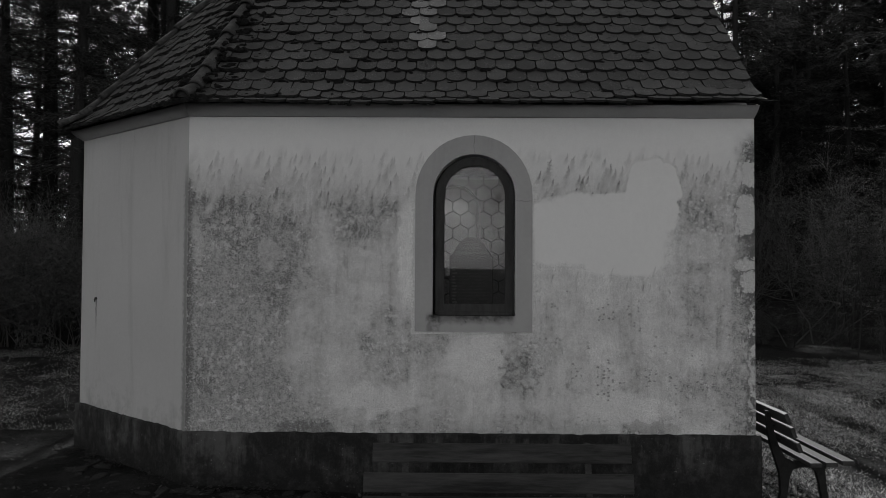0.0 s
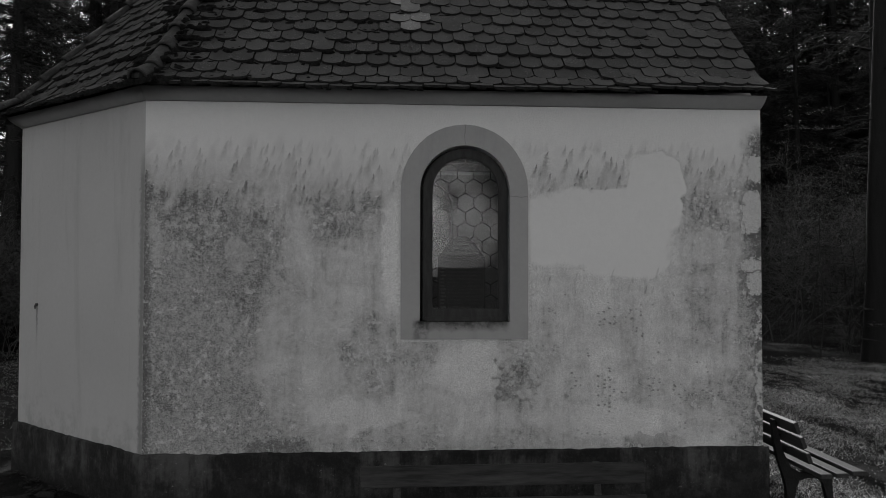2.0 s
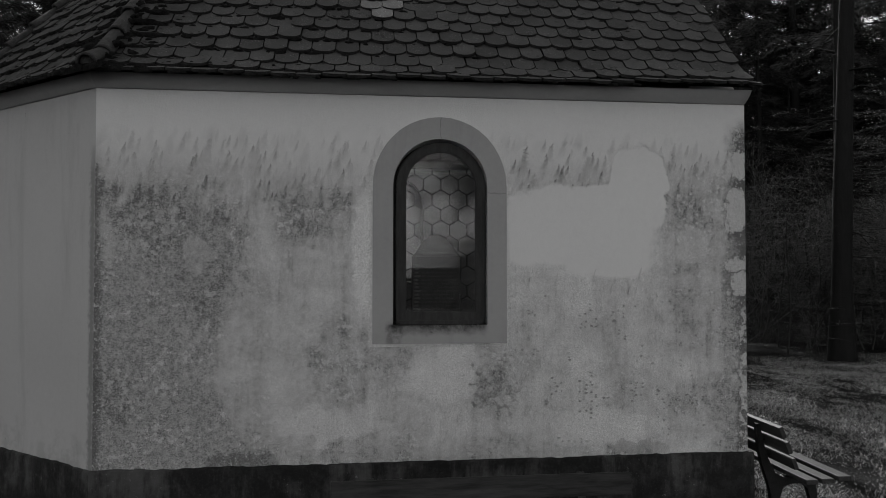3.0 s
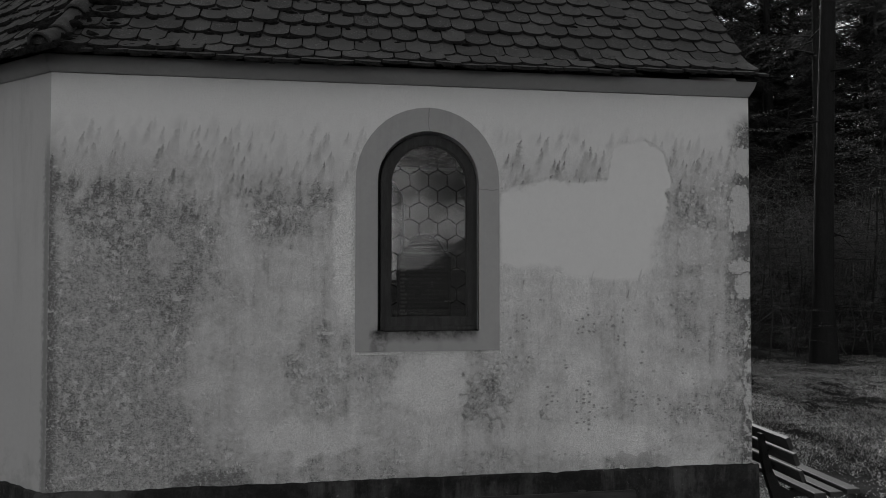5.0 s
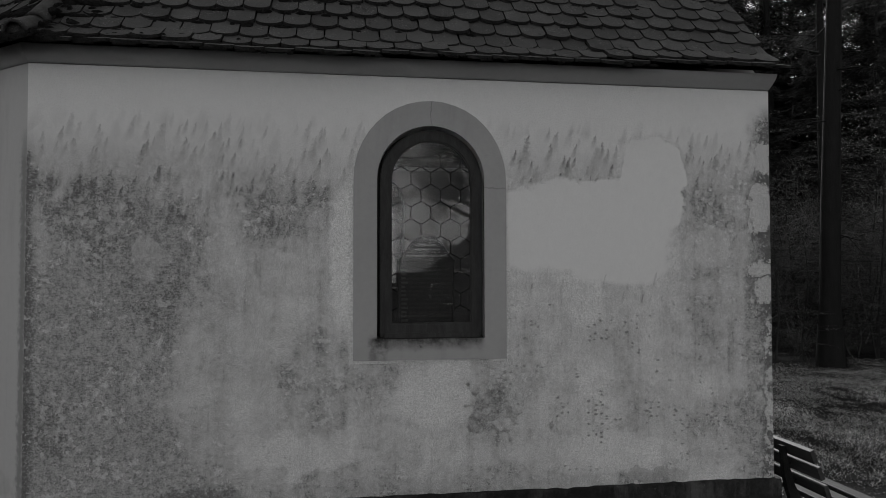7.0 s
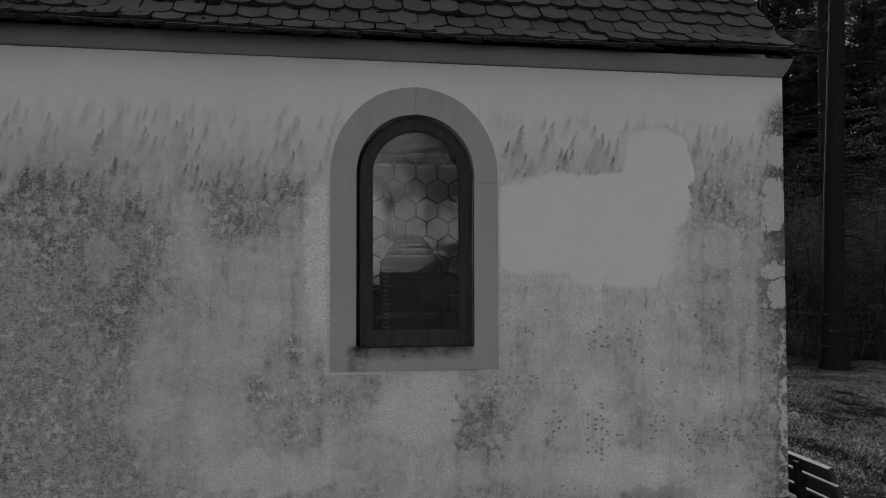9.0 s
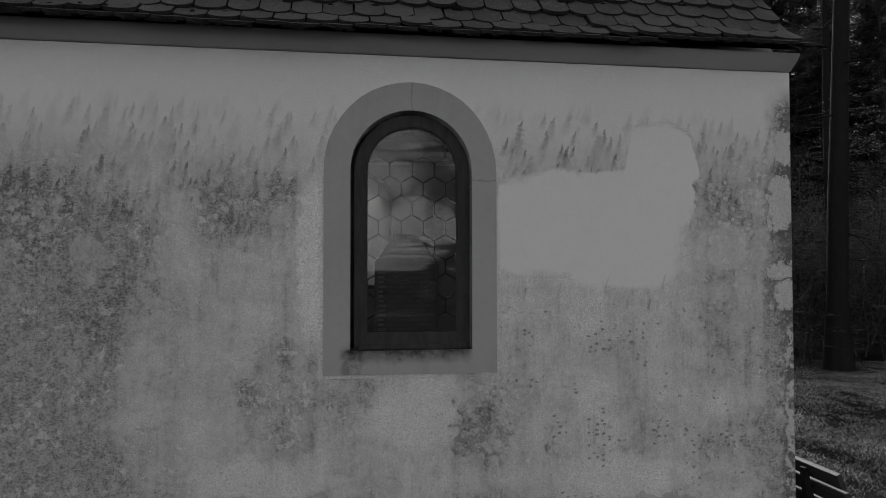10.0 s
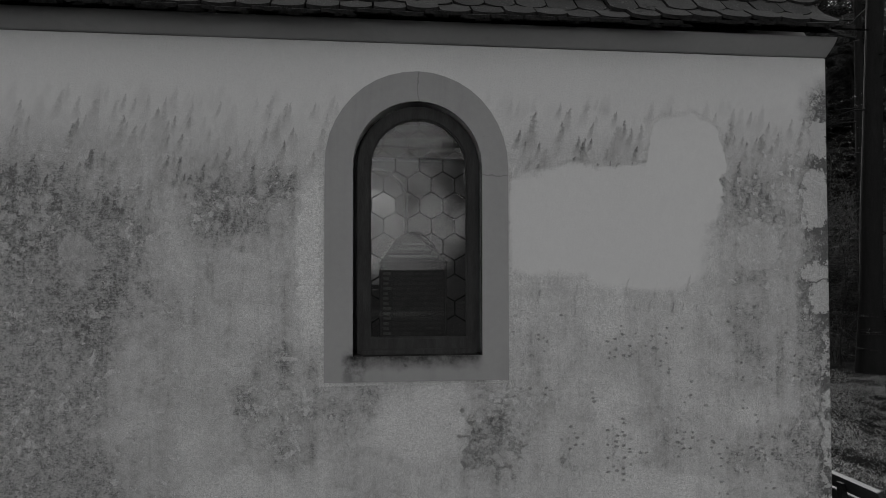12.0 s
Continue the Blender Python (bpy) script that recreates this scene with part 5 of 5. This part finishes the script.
def forest():
    rng = random.Random(77)
    near = [make_plant("spruce_tree", "tall dark spruce with drooping needled boughs at the wood's edge", "tree", needle_tree(s, h, r, cf, n, sp, dr, bl), M_BARK, M_NEEDLE, "trees of the wood")
            for s, h, r, cf, n, sp, dr, bl in ((3, 13, 0.17, 0.05, 100, 3.0, 0.32, 260), (8, 14, 0.20, 0.08, 100, 2.8, 0.40, 260), (14, 11, 0.14, 0.02, 95, 2.6, 0.36, 260))]
    pines = [make_plant("spruce_tree", "tall dark spruce deep in the wood", "tree", needle_tree(s, h, r, cf, n, sp, dr, bl, 1.7), M_BARK, M_NEEDLE, "trees of the wood")
             for s, h, r, cf, n, sp, dr, bl in ((103, 14, 0.17, 0.03, 90, 3.0, 0.32, 110), (108, 15, 0.20, 0.05, 90, 2.9, 0.40, 110))]
    bare = [make_plant("pine_tree", "straight dark pine trunk with a thin high crown", "tree", needle_tree(s, h, r, cf, n, sp, dr, bl), M_BARK, M_NEEDLE, "trees of the wood")
            for s, h, r, cf, n, sp, dr, bl in ((23, 17, 0.20, 0.52, 44, 2.4, 0.15, 130), (29, 16, 0.15, 0.46, 46, 2.2, 0.2, 130))]
    # trunks that stand clear at the edge of the wood
    for k, (x, y, s) in enumerate(((9.3, 8.7, 1.12), (-8.9, 11.0, 0.85), (7.6, 13.2, 0.8), (5.2, 15.5, 0.9), (11.3, 11.5, 0.85), (12.6, 9.4, 1.0), (6.5, 18.0, 0.8), (-6.6, 12.2, 0.8), (-12.0, 9.0, 1.0), (-8.0, 13.5, 0.9))):
        stand(bare[k % 2], x, y, rng.uniform(0, 6.28), s)
    # tall clean-boled pines that lay stripes of shadow over the grass
    tall_pine = make_plant("pine_tree", "very tall slim pine with a bare bole behind the chapel", "tree", needle_tree(35, 24, 0.17, 0.78, 30, 1.9, 0.15, 110), M_BARK, M_NEEDLE, "trees of the wood")
    for x, y, size in ((4.3, 13.6, 1.0), (5.2, 12.4, 1.4), (6.75, 13.6, 1.75), (7.6, 16.5, 1.3)):
        stand(tall_pine, x, y, rng.uniform(0, 6.28), size)
    spots = []
    tries = 0
    while len(spots) < 175 and tries < 9000:
        tries += 1
        y = 9.5 + 38 * rng.random() ** 1.35
        x = rng.uniform(-34, 42)
        if -3.5 < x < 4.0 and y < 15 or 2.5 < x < 8.3 and y < 25:
            continue
        if 2.5 < x < 15 and y < 32 or 0.34 * (y + 5) < x < 0.84 * (y + 5) and y < 32 and rng.random() < 0.8:
            continue
        if x < -4 and rng.random() < 0.86 or x > 8 and rng.random() < 0.42:
            continue
        if x < 0 and y < 10.5 and x > -9:
            continue
        if any((x - a) ** 2 + (y - b) ** 2 < 2.2 for a, b in spots):
            continue
        spots.append((x, y))
    for x, y in spots:
        tall = 0.85 + (0.9 if x > -4 else 0.15) * smooth01(y, 12, 40)
        p = rng.choice(near) if y < 16 else rng.choice(pines)
        if rng.random() < 0.12:
            p = rng.choice(bare)
        stand(p, x, y, rng.uniform(0, 6.28), tall * rng.uniform(0.85, 1.15))
    for x, y, k, size in ((-7.4, 16.8, 2, 1.3), (-8.4, 20.5, 1, 1.1), (-11.6, 12.4, 1, 1.0), (-7.0, 22.5, 0, 1.1), (-13.5, 21.0, 2, 1.2), (-10.2, 25.0, 0, 1.2), (-8.6, 15.8, 0, 1.0), (-13.0, 16.0, 2, 1.1), (-10.4, 18.6, 1, 1.1), (-6.2, 19.0, 0, 1.1), (-15.6, 18.5, 0, 1.2), (-18.5, 15.5, 1, 1.0), (17.0, 19.5, 2, 1.0)):
        stand(near[k], x, y, rng.uniform(0, 6.28), size)
    # added pines, mostly hidden, whose crowns out of view shade the left ground
    for x, y, k, size in ((-4.6, 13.0, 0, 1.2), (-6.2, 14.6, 1, 1.3), (-7.4, 12.6, 0, 1.15), (-5.4, 16.6, 0, 1.3), (-8.8, 14.4, 1, 1.3), (-9.8, 12.4, 0, 1.1), (-7.0, 17.4, 1, 1.35), (-3.6, 15.4, 1, 1.25), (-11.2, 13.6, 0, 1.2)):
        stand(bare[k], x, y, rng.uniform(0, 6.28), size)
    # the far side of the glades
    for _ in range(46):
        x, y = rng.uniform(7, 42), rng.uniform(33, 50)
        stand(rng.choice(pines), x, y, rng.uniform(0, 6.28), rng.uniform(0.9, 1.15))
    for k in range(11):
        stand(pines[k % 2], 10.5 + 0.85 * k + rng.uniform(-0.3, 0.3), 30 + rng.uniform(0, 8), rng.uniform(0, 6.28), rng.uniform(1.1, 1.35))
    for _ in range(20):
        x, y = rng.uniform(-32, -10), rng.uniform(27, 44)
        stand(rng.choice(pines), x, y, rng.uniform(0, 6.28), rng.uniform(0.95, 1.25))
    # wood to either side
    for _ in range(26):
        sx = rng.choice((-1, 1))
        x, y = sx * rng.uniform(15, 30), rng.uniform(-4, 10)
        stand(rng.choice(pines), x, y, rng.uniform(0, 6.28), rng.uniform(0.8, 1.1))
    shrubs = [make_plant("bare_shrub", "leafless shrub with fine pale twigs under the trees", "shrub", twiggy(s, h, 0.011, 3, 5, 36, 3, 0.25, lv, 9), M_TWIG, M_LITTER, "undergrowth", "stem")
              for s, h, lv in ((41, 3.0, 0), (43, 2.4, 4), (47, 3.4, 0))]
    for _ in range(34):
        x, y = rng.uniform(-15, -6.0), rng.uniform(8.6, 12.5)
        stand(rng.choice(shrubs), x, y, rng.uniform(0, 6.28), rng.uniform(0.8, 1.25))
    for _ in range(9):
        x, y = rng.uniform(5.0, 16), 8.6 + 6.5 * rng.random()
        stand(rng.choice(shrubs), x, y, rng.uniform(0, 6.28), rng.uniform(0.25, 0.5))
    beeches = [make_plant("beech_sapling", "young beech with level twigs and a few withered leaves", "sapling", layered(s, h, 0.03, n, lv), M_BARE, M_WITHERED, "saplings", "stem")
               for s, h, n, lv in ((91, 4.6, 26, 7), (93, 3.2, 20, 9), (97, 5.8, 30, 6))]
    for _ in range(30):
        x, y = rng.uniform(5.6, 17), 8.6 + 7.0 * rng.random()
        stand(rng.choice(beeches), x, y, rng.uniform(0, 6.28), rng.uniform(0.7, 1.2))
    saplings = [make_plant("bare_sapling", "thin leafless sapling with pale twigs at the wood's edge", "sapling", twiggy(s, h, 0.022, 4, 5, 48, 3, 0.12, 0, 2), M_TWIG, M_LITTER, "saplings", "stem")
                for s, h in ((71, 5.0), (75, 4.2), (79, 6.0))]
    for _ in range(9):
        x, y = rng.uniform(6.4, 16), rng.uniform(9.5, 13.5)
        stand(rng.choice(saplings), x, y, rng.uniform(0, 6.28), rng.uniform(0.7, 1.25))
    for _ in range(8):
        x, y = rng.uniform(-13, -6.5), rng.uniform(8.6, 11)
        stand(rng.choice(saplings), x, y, rng.uniform(0, 6.28), rng.uniform(0.6, 0.9))
    # the bare tree across the way, mirrored in the window
    oak = make_plant("bare_tree", "wide leafless tree with drooping limbs across the clearing", "tree", spreading_tree(64, 8.8, 0.27, 34, 4.3, 0.0085), M_BARE, M_LITTER, "")
    stand(oak, 6.3, -30.0, 0.6, 1.0)
    hedge = near[2]
    for k in range(34):
        stand(hedge, -38 + k * 2.5 + rng.uniform(-0.8, 0.8), -66 + rng.uniform(-5, 5), rng.uniform(0, 6.28), rng.uniform(0.16, 0.26))


forest()


def ground_cover():
    """Short dry grass and fallen leaves where the ground comes into view."""
    rng = random.Random(31)
    verts, faces = [], []

    def blade(x, y, h, w):
        z = ground_z(x, y)
        a = rng.uniform(0, 6.28)
        dx, dy = math.cos(a) * w, math.sin(a) * w
        lx, ly = rng.gauss(0, 1.1) * h, rng.gauss(0, 1.1) * h
        q = len(verts)
        verts.extend([(x - dx, y - dy, z - 0.004), (x + dx, y + dy, z - 0.004), (x + lx, y + ly, z + h)])
        faces.append((q, q + 1, q + 2))
    n = 0
    while n < 260000:
        if rng.random() < 0.82:
            x, y = rng.uniform(2.3, 12.0), -4.0 + 14.2 * rng.random()
            if rng.random() < smooth01(y + 0.9 * noise.noise((x * 0.7, y * 0.7, 3.0)), 7.4, 9.8):
                continue
            if rng.random() > smooth01(y + 0.8 * noise.noise((x * 1.3, y * 1.3, 9.0)), -4.0, -0.6):
                continue
        else:
            x, y = rng.uniform(-12.0, -3.2), 1.8 + 8.0 * rng.random()
        if x < -3.2 and y < 2 and x > -4.1 - (y < 0.2):
            continue
        if noise.noise((x * 0.9, y * 0.9, 2.0)) + 0.5 * noise.noise((x * 4, y * 4, 5.0)) < rng.uniform(-0.55, 0.25) + (0.15 if x < 0 else 0.0):
            continue
        k = 1.0 if x > 0 else 0.8
        blade(x, y, rng.uniform(0.008, 0.028) * k, rng.uniform(0.0025, 0.0065) * k)
        n += 1
    g = data_ob("grass", verts, faces, M_GRASS)
    tagged(g, "short dry winter grass", "grass", kind="stuff")
    verts, faces = [], []
    for _ in range(9000):
        u = rng.random()
        if u < 0.22:
            x, y = rng.uniform(-5.5, 1.0), rng.uniform(-2.2, -0.05)
        elif u < 0.65:
            x, y = rng.uniform(2.3, 10), rng.uniform(-0.6, 10)
        else:
            x, y = rng.uniform(-10, -3.4), rng.uniform(0.0, 9)
        if -3.0 < x < 1.2 and y > -0.06:
            continue
        z = ground_z(x, y) + rng.uniform(0.002, 0.02)
        s = rng.uniform(0.008, 0.024)
        a = rng.uniform(0, 6.28)
        t = Vector((math.cos(a), math.sin(a), rng.gauss(0, 0.35))) * s
        w = Vector((-math.sin(a), math.cos(a), rng.gauss(0, 0.35))) * s * 0.55
        c = Vector((x, y, z + 0.01))
        q = len(verts)
        verts.extend([tuple(c - t), tuple(c - w), tuple(c + t), tuple(c + w)])
        faces.append((q, q + 1, q + 2, q + 3))
    pale, pale_faces = [], []
    while len(pale_faces) < 15000:
        x, y = rng.uniform(2.35, 10.5), rng.uniform(-1.5, 8.6)
        if noise.noise((x * 0.8, y * 0.8, 6.0)) < rng.uniform(-0.5, 0.3):
            continue
        s = rng.uniform(0.004, 0.012)
        a = rng.uniform(0, 6.28)
        t = Vector((math.cos(a), math.sin(a), rng.gauss(0, 0.4))) * s
        w = Vector((-math.sin(a), math.cos(a), rng.gauss(0, 0.4))) * s * 0.55
        c = Vector((x, y, ground_z(x, y) + rng.uniform(0.012, 0.030)))
        q = len(pale)
        pale.extend([tuple(c - t), tuple(c - w), tuple(c + t), tuple(c + w)])
        pale_faces.append((q, q + 1, q + 2, q + 3))
    tagged(data_ob("withered_leaves", pale, pale_faces, M_PALE_LEAF), "pale withered leaves lying in the short grass", "leaves", kind="stuff")
    lv = data_ob("fallen_leaves", verts, faces, M_LITTER)
    tagged(lv, "scattered fallen leaves", "leaves", kind="stuff")


ground_cover()


def stones():
    """Flat stones set along the foot of the plinth."""
    rng = random.Random(17)
    kinds = []
    for k in range(4):
        bm = bmesh.new()
        bmesh.ops.create_icosphere(bm, subdivisions=2, radius=1.0)
        for v in bm.verts:
            f = 1 + 0.28 * noise.noise(v.co * 1.3 + Vector((k * 5, 0, 0)))
            v.co = Vector((v.co.x * f, v.co.y * f * 0.8, max(-0.3, min(0.45, v.co.z * f)) * 0.55))
        me = bpy.data.meshes.new("stone")
        bm.to_mesh(me)
        bm.free()
        me.materials.append(M_STONE)
        kinds.append(me)
    n_ = out_normal(A, B)
    for k in range(40):
        if k < 18:
            c = A.lerp(B, rng.uniform(-0.05, 1.1)) + n_ * rng.uniform(0.08, 0.42)
        else:
            c = Vector((rng.uniform(-2.5, -0.5), -rng.uniform(0.08, 0.45)))
        s = rng.uniform(0.025, 0.075)
        ob = new("stone", kinds[k % 4])
        ob.matrix_world = Matrix.Translation((c.x, c.y, ground_z(c.x, c.y) + s * 0.05)) @ Matrix.Rotation(rng.uniform(0, 6.28), 4, "Z") @ Matrix.Diagonal((s * 1.4, s, s * 0.8, 1))
        tagged(ob, "rough flat stone at the foot of the plinth", "stone", "edging stones")


stones()


def weeds():
    """Dark leafy weeds against the foot of the plinth."""
    rng = random.Random(53)
    verts, faces = [], []
    n_ = out_normal(A, B)
    for k in range(20):
        if k < 11:
            c = A.lerp(B, rng.uniform(0.0, 0.95)) + n_ * rng.uniform(0.05, 0.22)
        else:
            c = Vector((rng.uniform(-2.4, -0.7), -rng.uniform(0.05, 0.2)))
        size = rng.uniform(0.05, 0.11)
        foot = Vector((c.x, c.y, ground_z(c.x, c.y) - 0.005))
        for _ in range(46):
            a = rng.uniform(0, 6.28)
            rad = size * math.sqrt(rng.random())
            q0 = foot + Vector((math.cos(a) * rad, math.sin(a) * rad, rng.uniform(0.0, 1.0) * size * (1.2 - rad / size)))
            d = Vector((math.cos(a), math.sin(a), rng.uniform(-0.2, 0.8))).normalized() * rng.uniform(0.014, 0.032)
            w = d.cross(Vector((0, 0, 1))).normalized() * d.length * 0.38
            q = len(verts)
            verts += [tuple(q0), tuple(q0 + d * 0.5 + w), tuple(q0 + d), tuple(q0 + d * 0.5 - w)]
            faces.append((q, q + 1, q + 2, q + 3))
    ob = data_ob("weeds", verts, faces, M_WEED)
    tagged(ob, "dark leafy weeds along the foot of the plinth", "weeds", kind="stuff")


weeds()


# ---- the parked car across the clearing ----
def parked_car():
    x, y = 6.18, -40.4
    car = thing("car", "dark estate car parked across the clearing", "car", Matrix.Translation((x, y, ground_z(x, y))) @ Matrix.Rotation(radians(3), 4, "Z") @ Matrix.Diagonal((1.09, 1.0, 1.16, 1)))
    side = [(-2.15, 0.30), (2.10, 0.28), (2.18, 0.55), (2.10, 0.78), (1.15, 0.95), (0.55, 1.40), (-1.5, 1.45), (-2.1, 1.0), (-2.2, 0.6)]
    bm = bmesh.new()
    prism(side, -0.86, 0.86, bm, axis="x")
    for v in bm.verts:
        if v.co.z > 1.2:
            v.co.x *= 0.80
    bmesh.ops.bevel(bm, geom=list(bm.edges), offset=0.06, segments=3, affect="EDGES")
    part("body", bm, M_CAR, car, "", True)
    scr = bmesh.new()
    scr.faces.new([scr.verts.new(c) for c in ((-0.70, 1.16, 0.98), (0.70, 1.16, 0.98), (0.60, 0.66, 1.36), (-0.60, 0.66, 1.36))])
    ext = bmesh.ops.extrude_face_region(scr, geom=scr.faces[:])
    bmesh.ops.translate(scr, vec=(0, 0.03, 0.02), verts=[v for v in ext["geom"] if isinstance(v, bmesh.types.BMVert)])
    part("windscreen", scr, M_CARGLASS, car)
    part("grille", block((-0.42, 2.14, 0.52), (0.42, 2.20, 0.66), 0.02), M_CHROME, car, "chrome grille")
    part("bumper", block((-0.84, 2.08, 0.30), (0.84, 2.24, 0.44), 0.05), M_TYRE, car)
    part("number_plate", block((-0.26, 2.235, 0.40), (0.26, 2.255, 0.50), 0.004), M_PLATE, car, "blank pale plate")
    for sx in (-1, 1):
        part("headlight", block((sx * 0.66 - 0.15, 2.06, 0.58), (sx * 0.66 + 0.15, 2.16, 0.72), 0.04), M_CHROME, car, "bright headlight")
        for sy in (-1.35, 1.35):
            w = bmesh.new()
            bmesh.ops.create_cone(w, cap_ends=True, segments=28, radius1=0.32, radius2=0.32, depth=0.2, matrix=Matrix.Translation((sx * 0.82, sy, 0.30)) @ Matrix.Rotation(math.pi / 2, 4, "Y"))
            bmesh.ops.bevel(w, geom=list(w.edges), offset=0.03, segments=2, affect="EDGES")
            wh = part("wheel", w, M_TYRE, car, "", True)
            rm = bmesh.new()
            bmesh.ops.create_cone(rm, cap_ends=True, segments=20, radius1=0.20, radius2=0.17, depth=0.03, matrix=Matrix.Translation((sx * 0.93, sy, 0.30)) @ Matrix.Rotation(math.pi / 2 * sx, 4, "Y"))
            part("rim", rm, M_CHROME, wh)


parked_car()
